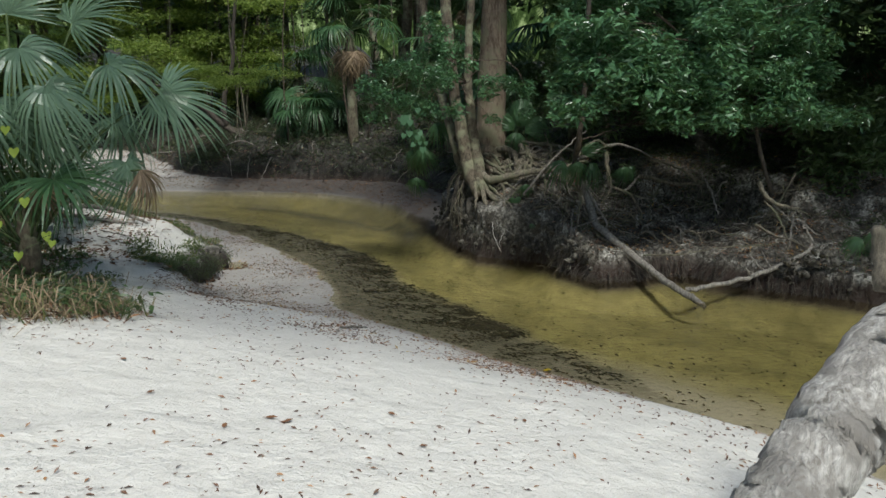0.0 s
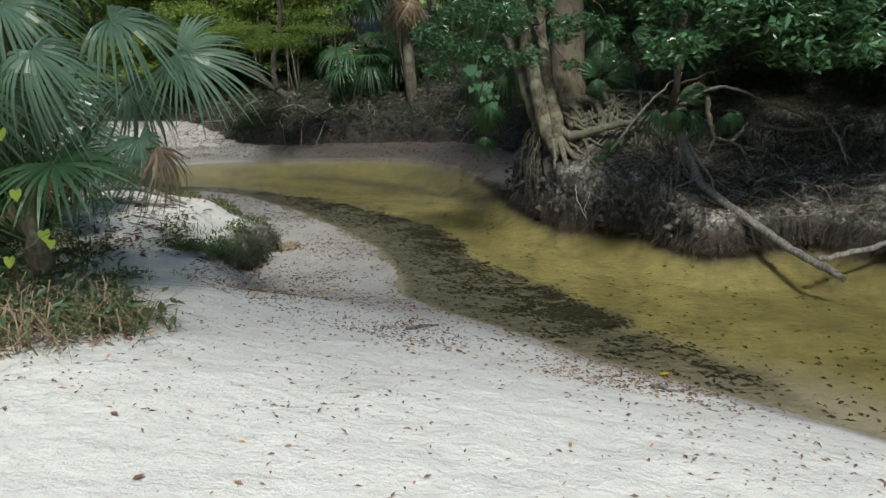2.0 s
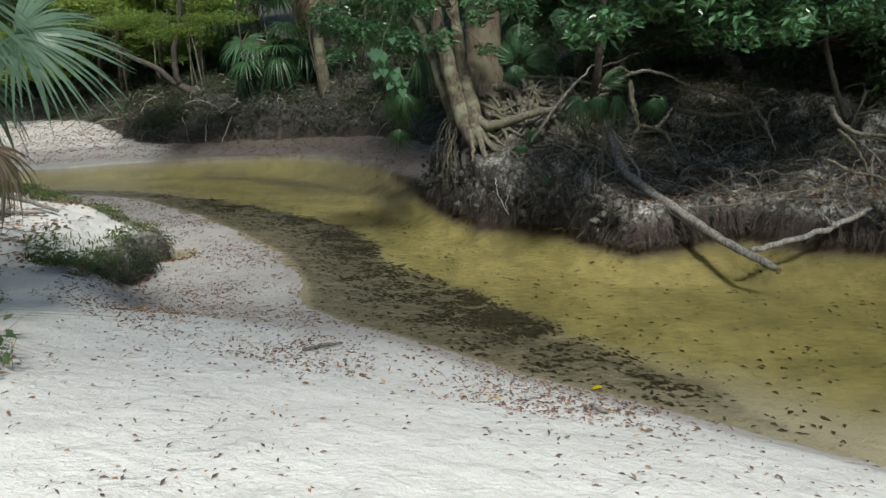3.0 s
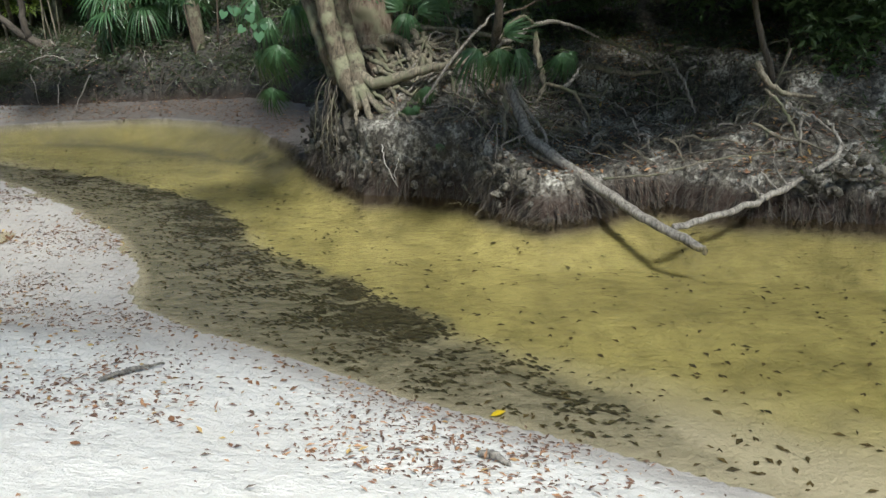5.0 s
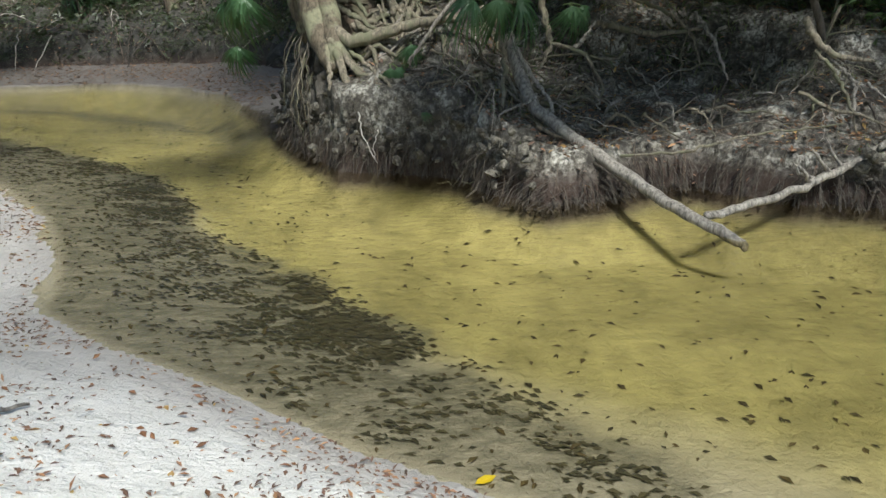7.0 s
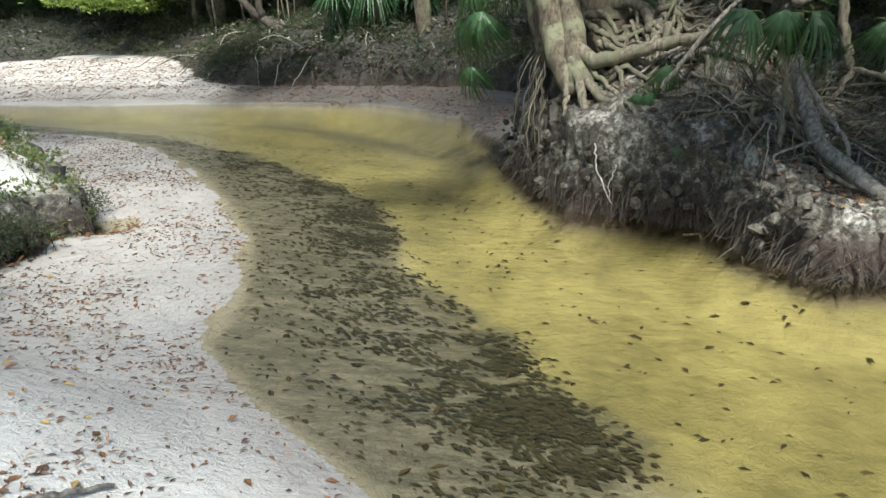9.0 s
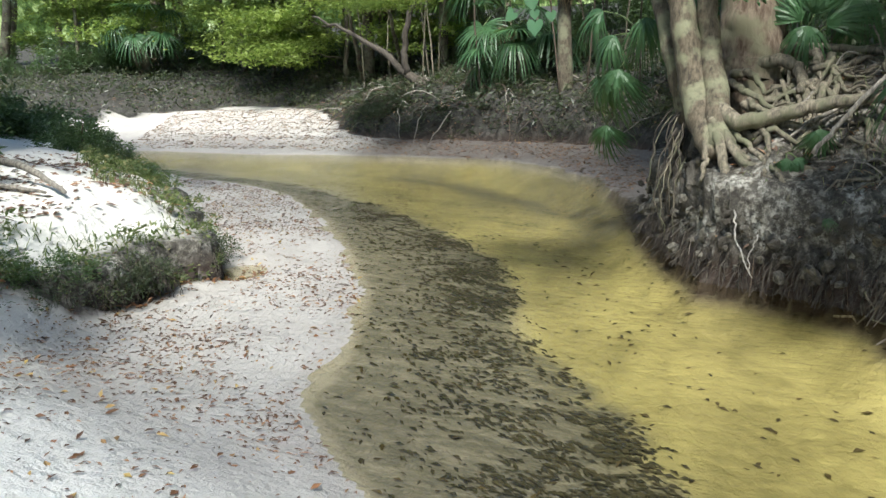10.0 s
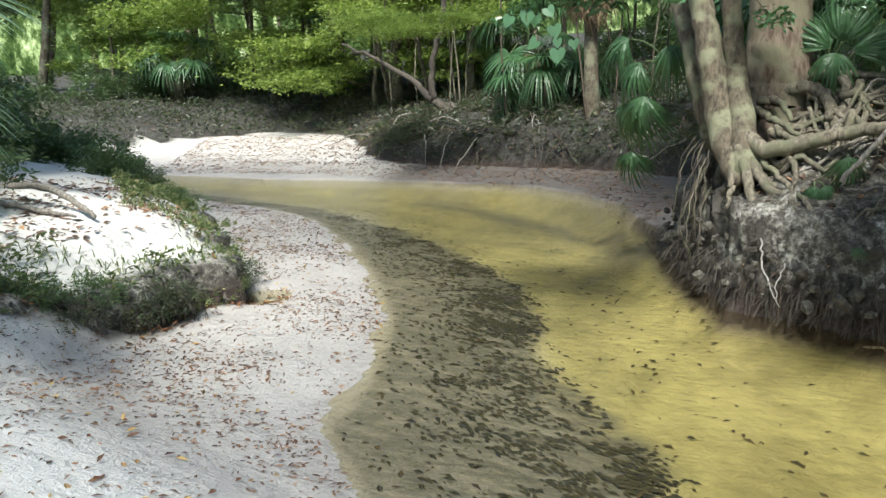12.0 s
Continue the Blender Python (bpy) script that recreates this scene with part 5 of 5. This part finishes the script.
# unseen high limbs, crowns and leaf veils, added to shade creek and bank
o = (0.9, 14.5, 6.0)
high = thing("shade_canopy", o, "leafy cover added high overhead to shade the creek and bank", "tree crown")
for k in range(3):
    c = (rng.uniform(1.5, 8.5), rng.uniform(15, 18), rng.uniform(5.5, 7.0))
    part("crown", CROWNS[k % 3], high, "", Matrix.Translation(Vector(c) - Vector(o)) @ pose(0, 0, 0, 0, 0, k * 50) @ Matrix.Scale(0.8, 4))
SHADE_VEILS = [leaf_mesh("crown", M_LEAFDARK, 780 + k, 240, (0, 0, 0), (2.0, 2.0, 0.8), 0.27, 0.45, 0.05, 0.5, 0.1) for k in range(3)]
for k in range(60):
    c = Vector((-9.5 + 2.4 * (k % 9) + rng.normal(0, 0.4), 1.7 + 2.1 * (k // 9) + rng.normal(0, 0.35), 9.4 + 0.5 * (k % 3)))
    # no veils where sun should reach the beach, corner tree and shrub
    if (c.x < -2.6 and c.y < 7) or (-1 < c.x < 4 and 7.2 < c.y < 12) or (2.2 < c.x < 7.5 and 5.2 < c.y < 8.2):
        continue
    part("crown", SHADE_VEILS[k % 3], high, "", Matrix.Translation(c - Vector(o)) @ pose(0, 0, 0, 0, 0, k * 50))
for k in range(5):
    limb("limb", [(0.86, 14.45, 7.5), (-2.0 + 1.4 * k, 10.5, 8.8), (-7.5 + 3.4 * k, 3.0, 9.2)], [0.12, 0.09, 0.03], M_BARK, high, o, 7, 16, 0.04, 0, k)
limb("limb", [(0.86, 14.45, 4.4), (2.5, 14, 5.5), (5, 13.5, 6.2)], [0.12, 0.08, 0.04], M_BARK, high, o, 8, 16, 0.03)


# ---- low growth, litter, sticks ----
def blades(rng, xy, tall, width, bend, per=5, spread=0.06):
    n = len(xy) * per
    base = np.repeat(xy, per, 0) + rng.normal(0, spread, (n, 2))
    z = height(base[:, 0], base[:, 1])
    az = rng.uniform(0, 2 * np.pi, n)
    d = np.column_stack([np.cos(az), np.sin(az), np.zeros(n)])
    s = np.column_stack([-np.sin(az), np.cos(az), np.zeros(n)])
    L = tall * rng.uniform(0.5, 1.3, n)[:, None]
    W = width * rng.uniform(0.7, 1.3, n)[:, None]
    B = bend * rng.uniform(0.3, 1.5, n)[:, None]
    b = np.column_stack([base, z - 0.01])
    m = b + d * L * B * 0.35 + np.array([0, 0, 1]) * L * 0.6
    t = b + d * L * B + np.array([0, 0, 1]) * L * np.clip(1 - 0.5 * B, 0.1, 1)
    v = np.stack([b - s * W, b + s * W, m + s * W * 0.8, m - s * W * 0.8, t], 1).reshape(-1, 3)
    i = np.arange(n)[:, None] * 5
    return v, np.vstack([i + [[0, 1, 2]], i + [[0, 2, 3]], i + [[3, 2, 4]]])


def stuff(name, v, f, material, label, category):
    return tagged(new(name, mesh_from(name, v, f, material)), label, category, kind="stuff")


def flat_leaves(rng, xy, length, width, lift=0.004, up=0.9, z=None):
    z = height(xy[:, 0], xy[:, 1]) if z is None else z
    return leaves(rng, np.column_stack([xy, z + lift]), length, width, up, 0.0)


rng = np.random.RandomState(21)
LEDGE_STRIP = [(-3.8, 9.75), (-3.5, 10.3), (-3.4, 11.1), (-3.35, 11.8), (-3.75, 12.5), (-5.0, 13.9), (-6.8, 15.2), (-8.8, 16.4), (-9.3, 16.0), (-7.2, 14.4), (-5.6, 12.9), (-4.7, 12.1), (-4.2, 12.2), (-3.75, 11.7), (-3.8, 11.0), (-4.1, 10.6), (-4.2, 10.0)]
THICKET = [(-2.75, 6.1), (-2.75, 6.9), (-3.3, 7.5), (-3.8, 8.4), (-4.6, 9.2), (-5.6, 10.2), (-7, 10.6), (-8, 8), (-7.5, 5), (-5, 4.7), (-3.6, 5.4)]
xy = in_plan(LEDGE_STRIP, 520, rng)
stuff("ledge_grass", *blades(rng, xy, 0.11, 0.005, 1.2), M_GRASS, "green and straw grass tufts along the sand ledge", "grass")
q = in_plan(LEDGE_STRIP, 7000, rng)
v, f = flat_leaves(rng, q[grain(q[:, 0], q[:, 1], 0.35, 216) > 0.0], 0.05, 0.45, 0.05, 0.5)
v[:, 2] += np.repeat(rng.uniform(0, 0.1, len(v) // 4), 4)
stuff("ledge_weeds", v, f, M_GRASS, "low creeping leafy weeds on the sand ledge", "weeds")
xy = in_plan(THICKET, 420, rng) + rng.normal(0, 0.15, (420, 2))
stuff("thicket_grass", *blades(rng, xy, 0.30, 0.006, 1.1), M_GRASS, "long arching grass and dry stalks at the thicket edge", "grass")
v, f = flat_leaves(rng, in_plan(THICKET, 4200, rng) + rng.normal(0, 0.13, (4200, 2)), 0.085, 0.45, 0.08, 0.5)
v[:, 2] += np.repeat(rng.uniform(0, 0.30, len(v) // 4) ** 1.5, 4)
stuff("thicket_weeds", v, f, M_LEAFDARK, "low leafy weeds under the fan palms", "weeds")
v, f = flat_leaves(rng, in_plan(THICKET, 7000, rng) + rng.normal(0, 0.16, (7000, 2)), 0.085, 0.22, 0.02, 0.7)
stuff("thicket_litter", v, f, M_LITTER, "brown dry leaves under the thicket", "fallen leaves")

FRONT = [(-2.7, 6.0), (-2.75, 6.9), (-3.4, 7.4), (-4.2, 7.2), (-4.8, 6.2), (-4.2, 5.2), (-3.4, 5.5)]
xy = in_plan(FRONT, 90, rng)
stuff("dry_stalks", *blades(rng, xy, 0.36, 0.005, 2.2, 6, 0.07), M_STRAW, "heap of dry brown stalks beside the white sand", "dry stalks")

# leaves on the sand
BEACH = [(-4, 0.5), (4, 2), (3.6, 5.2), (2.77, 6.32), (0.98, 7.76), (-0.9, 9.44), (-3.2, 9.6), (-2.8, 6.8), (-3.2, 5.4), (-6, 3)]
BAR = [(1.9, 6.95), (0.9, 7.7), (-0.25, 8.8), (-1.4, 9.85), (-1.55, 10.7), (-2.0, 11.95), (-2.6, 12.9), (-3.8, 14.4), (-5.0, 15.7), (-6.4, 16.5), (-7.8, 16.9), (-6.0, 15.1), (-3.5, 12.4), (-3.35, 11.2), (-3.4, 10.2), (-3.6, 9.0), (-2.0, 7.8), (0.4, 6.6), (1.2, 6.4)]
FARBAR = [(-0.5, 16.5), (-2.2, 19.3), (-5.7, 20.0), (-12, 20.4), (-14, 25), (-8, 24.8), (-5.4, 22.4), (-2, 20.9), (0, 18.5)]
def drifts(q, size, seed, low=-0.1):
    """Keep more places where a smooth noise is high."""
    g = grain(q[:, 0], q[:, 1], size, seed) + 0.6 * grain(q[:, 0], q[:, 1], size * 0.3, seed + 1)
    return q[g + rng.uniform(-0.7, 0.7, len(q)) > low]


v, f = flat_leaves(rng, drifts(in_plan(BEACH, 5600, rng), 1.1, 210), 0.036, 0.34, 0.004, 0.8)
stuff("beach_litter", v, f, M_LITTER, "scattered small brown leaves on white sand", "fallen leaves")
v, f = flat_leaves(rng, drifts(in_plan(BAR, 15000, rng), 0.7, 212), 0.037, 0.34, 0.004, 0.82)
stuff("bar_litter", v, f, M_LITTER, "thick scatter of brown and rust leaves on damp sand", "fallen leaves")
v, f = flat_leaves(rng, drifts(in_plan(BAR, 2000, rng), 0.5, 214), 0.045, 0.42, 0.008, 0.75)
stuff("bar_rust_leaves", v, f, M_RUST, "rust, orange and yellow leaves on damp sand", "fallen leaves")
RIM = [(-4.0, 9.6), (-3.3, 10.1), (-3.2, 10.7), (-3.25, 11.5), (-3.0, 12.1), (-3.3, 12.6), (-3.6, 12.0), (-3.5, 11.0), (-3.7, 10.4), (-4.3, 9.9)]
v, f = flat_leaves(rng, in_plan(RIM, 330, rng), 0.05, 0.40, 0.01, 0.6)
stuff("rim_litter", v, f, M_RUST, "drift of rust-brown leaves along the ledge foot", "fallen leaves")
v, f = flat_leaves(rng, in_plan(FARBAR, 11000, rng), 0.065, 0.40)
stuff("far_bar_litter", v, f, M_LITTER, "scattered leaves on the far sand bar", "fallen leaves")
q = drifts(np.column_stack([rng.uniform(-7, -3.0, 9000), rng.uniform(8.4, 15.5, 9000)]), 0.6, 218)
v, f = flat_leaves(rng, q[offset(LEDGE, q[:, 0], q[:, 1]) > 0.1], 0.075, 0.42, 0.008, 0.8)
stuff("path_litter", v, f, M_LITTER, "dry leaves scattered on the high white sand", "fallen leaves")
q = np.column_stack([rng.uniform(-16, 9, 110000), rng.uniform(9.5, 29, 110000)])
fo = -offset(FOOT, q[:, 0], q[:, 1])
q = q[(fo > 0.05) & (rng.rand(len(q)) < np.exp(-fo / 6) * np.where(q[:, 1] < 16, 0.8, 0.3))]
v, f = flat_leaves(rng, q, 0.06, 0.36, 0.01, 0.75)
stuff("bank_litter", v, f, M_LITTER, "brown leaf litter over the root-bound bank", "fallen leaves")

q = np.column_stack([rng.uniform(-22, 3, 60000), rng.uniform(14.8, 30, 60000)])
fo = -offset(FOOT, q[:, 0], q[:, 1])
q = q[(fo > 0.12) & (fo < 5.5) & (grain(q[:, 0], q[:, 1], 0.9, 31) > -0.6)][:34000]
v, f = flat_leaves(rng, q, 0.115, 0.36, 0.02, 0.45)
v[:, 2] += np.repeat(rng.uniform(0, 0.22, len(v) // 4), 4)
stuff("bank_weeds", v, f, M_CREEPER, "low dark weeds and creepers on the far bank", "weeds")
q = np.column_stack([rng.uniform(2.5, 9, 30000), rng.uniform(10, 17, 30000)])
fo = -offset(FOOT, q[:, 0], q[:, 1])
q = q[(fo > 1.9) & (grain(q[:, 0], q[:, 1], 0.7, 32) > -0.1) | (fo > 0.3) & (q[:, 0] > 5.3) & (grain(q[:, 0], q[:, 1], 0.6, 33) > 0.1)][:9000]
v, f = flat_leaves(rng, q, 0.075, 0.36, 0.02, 0.45)
v[:, 2] += np.repeat(rng.uniform(0, 0.14, len(v) // 4), 4)
stuff("bank_weeds", v, f, M_CREEPER, "low green creepers on the cut bank above the roots", "weeds")

q = np.column_stack([rng.uniform(0.3, 7.5, 9000), rng.uniform(10.2, 16, 9000)])
fo = -offset(FOOT, q[:, 0], q[:, 1])
q = q[(fo > 0.25) & (fo < 4) & (grain(q[:, 0], q[:, 1], 0.8, 70) > -0.1)]
v, f = flat_leaves(rng, q, 0.06, 0.34, 0.012, 0.7)
stuff("slope_litter", v, f, M_RUST, "rust-brown leaf drift on the root-covered slope", "fallen leaves")

# clods of pale and dark soil on the cut face
rng = np.random.RandomState(58)
ball = bmesh.new()
bmesh.ops.create_icosphere(ball, subdivisions=1, radius=1.0)
BV = np.array([tuple(q.co) for q in ball.verts])
BF = np.array([[q.index for q in t.verts] for t in ball.faces])
ball.free()
pieces = []
for k in range(700):
    i = rng.randint(3, 17)
    a, e = np.array(FOOT[i]), np.array(FOOT[i + 1])
    u = (e - a) / np.linalg.norm(e - a)
    fo = rng.uniform(-0.02, 0.14) if k % 3 else rng.uniform(0.2, 1.3)
    q = a + (e - a) * rng.rand() + np.array([u[1], -u[0]]) * fo
    if 2.2 < q[0] < 4.7 and k % 3:
        continue
    z = rng.uniform(0.12, 0.62) if k % 3 else ground_at(*q)
    size = rng.uniform(0.015, 0.038) * (1.3 if k % 3 else 0.8) * (1.6 if k % 17 == 0 else 1)
    d = 1 + 0.28 * grain(BV[:, 0] * 1.7 + k, BV[:, 1] * 1.7 + BV[:, 2], 0.8, k) + 0.12 * grain(BV[:, 0] * 4 + BV[:, 2] * 3, BV[:, 1] * 4 + k, 0.9, k + 3)
    turn = np.array(pose(0, 0, 0, *rng.uniform(0, 360, 3)).to_3x3())
    pieces.append(((BV * d[:, None] * rng.uniform(0.5, 1.6, 3)) @ turn.T * size + np.array([*q, z]), BF))
v, f = join(pieces)
stuff("bank_clods", v, f, M_CLOD, "crumbling clods of grey soil on the undercut bank", "soil")

# rootlets that hang from the cut bank and straw on its slope
fine = []
for k in range(1500):
    i = rng.randint(4, 17)
    s = (rng.randint(5) + rng.normal(0, 0.07)) / 5 if k % 3 else rng.rand()
    a, b2 = np.array(FAR[i]), np.array(FAR[i + 1])
    p = a + (b2 - a) * s
    nrm = np.array([-(b2 - a)[1], (b2 - a)[0]])
    nrm = -nrm / (np.linalg.norm(nrm) + 1e-9)
    top = p + nrm * rng.uniform(0.03, 0.2)
    z = min(height(top[0], top[1])[0] + 0.02, rng.uniform(0.1, 0.5))
    low = p + nrm * rng.uniform(-0.12, 0.02) + rng.normal(0, 0.05, 2)
    fine.append(((*top, z), (*((top + low) / 2 - nrm * 0.05), z * 0.8), (*low, max(0.02, z - rng.uniform(0.08, 0.3)))))
P = np.array(fine)
w = rng.uniform(0.002, 0.006, len(P))[:, None, None]
side = rng.normal(0, 1, (len(P), 1, 3)) * np.array([1, 1, 0.1])
side /= np.linalg.norm(side, axis=2)[:, :, None]
v = np.concatenate([P + side * w, P - side * w], 1).reshape(-1, 3)
i = np.arange(len(P))[:, None] * 6
stuff("rootlets", v, np.vstack([i + [[0, 1, 4, 3]], i + [[1, 2, 5, 4]]]), M_DARKROOT, "fine dark rootlets hanging from the undercut bank", "roots")
q = np.column_stack([rng.uniform(-14, 8, 60000), rng.uniform(10, 28, 60000)])
fo = -offset(FOOT, q[:, 0], q[:, 1])
q = q[(fo > 0.1) & (fo < 5) & (grain(q[:, 0], q[:, 1], 1.3, 30) > -0.1)]
stuff("bank_grass", *blades(rng, q[:2600], 0.12, 0.004, 1.3, 3, 0.08), M_GRASS, "sparse grass and straw on the shaded bank", "grass")
sl = q[:3000]
q2 = np.column_stack([rng.uniform(0.2, 6.5, 3600), rng.uniform(10.2, 15, 3600)])
f2 = -offset(FOOT, q2[:, 0], q2[:, 1])
sl = np.vstack([sl, q2[(f2 > 0.1) & (f2 < 3.5)]])
az = rng.uniform(0, 6.28, len(sl))
L = rng.uniform(0.06, 0.3, len(sl))
e = sl + np.column_stack([np.cos(az), np.sin(az)]) * L[:, None]
A = np.column_stack([sl, height(sl[:, 0], sl[:, 1]) + rng.uniform(0.0, 0.05, len(sl))])
B = np.column_stack([e, height(e[:, 0], e[:, 1]) + rng.uniform(0.0, 0.07, len(sl))])
sd = np.column_stack([-np.sin(az), np.cos(az), 0 * az]) * 0.0035
v = np.stack([A - sd, A + sd, B + sd * 0.5, B - sd * 0.5], 1).reshape(-1, 3)
stuff("bank_twigs", v, np.arange(len(v)).reshape(-1, 4), M_TWIG, "thin dry twigs strewn over the bank", "twigs")

# weeds and leaves under the water
p = np.array(SILT)
c = []
for k in range(16000):
    t = rng.rand() * (len(p) - 1.01)
    i = int(t)
    c.append(p[i] + (p[i + 1] - p[i]) * (t - i) - np.abs(rng.normal(0, 0.55)) * np.array([0.75, 0.65]) + rng.normal(0, 0.08, 2))
c = np.array(c)
h, _, dn, df, _, _ = zones(c[:, 0], c[:, 1])
rim = np.exp(-(offset(SILT, c[:, 0], c[:, 1]) / 0.55) ** 2)
clump = 0.8 * grain(c[:, 0], c[:, 1], 0.38, 40) + 0.9 * grain(c[:, 0] * 0.5 + 0.2 * c[:, 1], c[:, 1], 0.07, 41)
wet = (dn < -0.08) & (df < -0.1)
thick = c[wet & (clump + 0.6 * rim + 0.25 * (rng.rand(len(c)) - 0.5) > 1.08) & (rng.rand(len(c)) < 0.5)]
thick = np.repeat(thick, 4, 0) + rng.normal(0, 0.055, (len(thick) * 4, 2)) * np.array([1.4, 0.7])
flow = np.tile([0.95, -0.3, 0.0], (len(thick), 1))
v, f = leaves(rng, np.column_stack([thick, height(thick[:, 0], thick[:, 1]) + 0.008]), 0.05, 0.42, 0.9, 0.0, flow)
stuff("water_weed", v, f, M_WEED, "dark clumped water weed on the creek bed", "water weed")
loose = c[wet & (clump > -0.3) & (rng.rand(len(c)) < 0.42)]
flow = np.tile([0.95, -0.3, 0.0], (len(loose), 1))
v, f = leaves(rng, np.column_stack([loose, height(loose[:, 0], loose[:, 1]) + 0.006]), 0.052, 0.40, 0.93, 0.0, flow)
stuff("weed_flakes", v, f, M_WEED, "dark loose flakes of weed on grey silty bed", "water weed")
q = np.column_stack([rng.uniform(-6, 6, 14000), rng.uniform(5, 18, 14000)])
h, _, dn, df, _, _ = zones(q[:, 0], q[:, 1])
q = q[(dn < 0.0) & (df < -0.02) & (rng.rand(len(q)) < 0.2 + 0.5 * np.exp(dn / 0.5) + 0.2 * np.exp(df / 0.4))]
v, f = flat_leaves(rng, q, 0.06, 0.40, 0.006)
stuff("sunken_leaves", v, f, M_SUNK, "dark waterlogged leaves on the sandy creek bed", "fallen leaves")


def single_leaf(name, x, y, size, material, label, rot, lift=0.012):
    o = on_ground(x, y, -lift)
    v = [(-0.5, 0, 0), (-0.2, 0.22, 0.03), (0.15, 0.26, 0.05), (0.55, 0, 0.02), (0.15, -0.26, 0.06), (-0.2, -0.2, 0.02), (0, 0, 0)]
    me = mesh_from(name, np.array(v) * size, [(6, 0, 5), (6, 5, 4), (6, 4, 3), (6, 3, 2), (6, 2, 1), (6, 1, 0)], material)
    ob = new(name, me)
    ob.matrix_basis = Matrix.Translation(o) @ pose(0, 0, 0, 0, 0, rot)
    return tagged(ob, label, "leaf", "single leaves on the sand")


single_leaf("fallen_leaf", 1.09, 7.77, 0.10, M_YELLOW, "bright yellow leaf in the shallow water edge", 20, 0.02)
for k, (x, y, s) in enumerate([(-0.95, 4.05, 0.09), (-0.85, 4.0, 0.08), (-1.15, 3.85, 0.07), (-0.3, 4.3, 0.07), (-0.1, 3.8, 0.06), (-1.7, 4.3, 0.07), (0.5, 4.5, 0.06), (-2.1, 4.9, 0.07), (-1.1, 8.05, 0.07), (-1.9, 9.1, 0.09), (-0.6, 7.3, 0.08), (-0.9, 6.9, 0.07)]):
    single_leaf("fallen_leaf", x, y, s * 0.8, M_RUST, "single curled brown leaf on bright sand", k * 47)

for name, pts, r, lab in [("stick", [(-1.07, 7.83, 0.02), (-0.95, 8.04, 0.03), (-0.83, 8.24, 0.02)], 0.014, "short dark stick on the damp sand"),
                          ("wood_fragment", [(0.84, 6.99, 0.02), (0.90, 6.93, 0.035), (0.95, 6.83, 0.01)], 0.02, "dark fragment of driftwood at the sand edge"),
                          ("fallen_branch", [(-5.6, 11.6, 0.10), (-5.1, 11.5, 0.16), (-4.7, 11.4, 0.12), (-4.3, 11.3, 0.06)], 0.035, "bare grey branch lying on high white sand"),
                          ("stick", [(-5.5, 11.1, 0.05), (-4.9, 11.15, 0.04), (-4.4, 11.2, 0.05)], 0.025, "bare brown branch lying on high white sand"),
                          ("stick", [(-4.7, 10.6, 0.02), (-4.4, 10.55, 0.02), (-4.15, 10.65, 0.02)], 0.008, "thin stick on white sand"),
                          ("stick", [(-4.6, 10.3, 0.02), (-4.3, 10.2, 0.03), (-4.0, 10.25, 0.02)], 0.008, "thin dark stick on white sand")]:
    q = [(x, y, ground_at(x, y) + z) for x, y, z in pts]
    ob = limb(name, q, [r * 0.8, r, r * 0.5], M_DEADWOOD, None, (0, 0, 0), 8, 20, 0.003, 0.08, 3)
    c = Vector(q[1])
    ob.data.transform(Matrix.Translation(-c))
    ob.matrix_basis = Matrix.Translation(c)
    tagged(ob, lab, "stick")
o = (0.85, 12.65, 0.5)
t = thing("pale_root", o, "thin pale forked root dangling on the cut bank", "root")
limb("strand", [(0.80, 12.66, 0.62), (0.83, 12.58, 0.40), (0.95, 12.52, 0.14)], [0.008, 0.005], M_PALE, t, o, 5, 14, 0.006)
limb("strand", [(0.97, 12.52, 0.47), (0.92, 12.54, 0.30), (0.93, 12.52, 0.18)], [0.006, 0.004], M_PALE, t, o, 5, 12, 0.006)
# glowing backdrop of far woods, its sunlit gaps painted as bright colour
m, n, b2 = nodes("far_woods_glow")
pos = where_node(n)
mp = n.nodes.new("ShaderNodeMapping")
mp.inputs["Scale"].default_value = (1, 1, 0.6)
n.links.new(pos, mp.inputs[0])
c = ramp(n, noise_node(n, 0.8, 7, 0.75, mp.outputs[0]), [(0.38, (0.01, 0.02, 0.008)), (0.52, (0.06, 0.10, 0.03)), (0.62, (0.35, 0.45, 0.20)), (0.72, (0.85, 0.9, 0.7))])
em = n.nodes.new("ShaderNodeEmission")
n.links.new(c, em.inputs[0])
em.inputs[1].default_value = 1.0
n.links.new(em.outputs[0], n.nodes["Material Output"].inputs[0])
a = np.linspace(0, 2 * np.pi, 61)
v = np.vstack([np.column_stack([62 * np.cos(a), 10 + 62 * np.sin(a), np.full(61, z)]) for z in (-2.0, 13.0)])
tagged(new("backdrop", mesh_from("backdrop", v, [(i, i + 1, i + 62, i + 61) for i in range(60)], m)), "glowing backdrop with sunlit distant woods painted on", "woods", kind="structure")
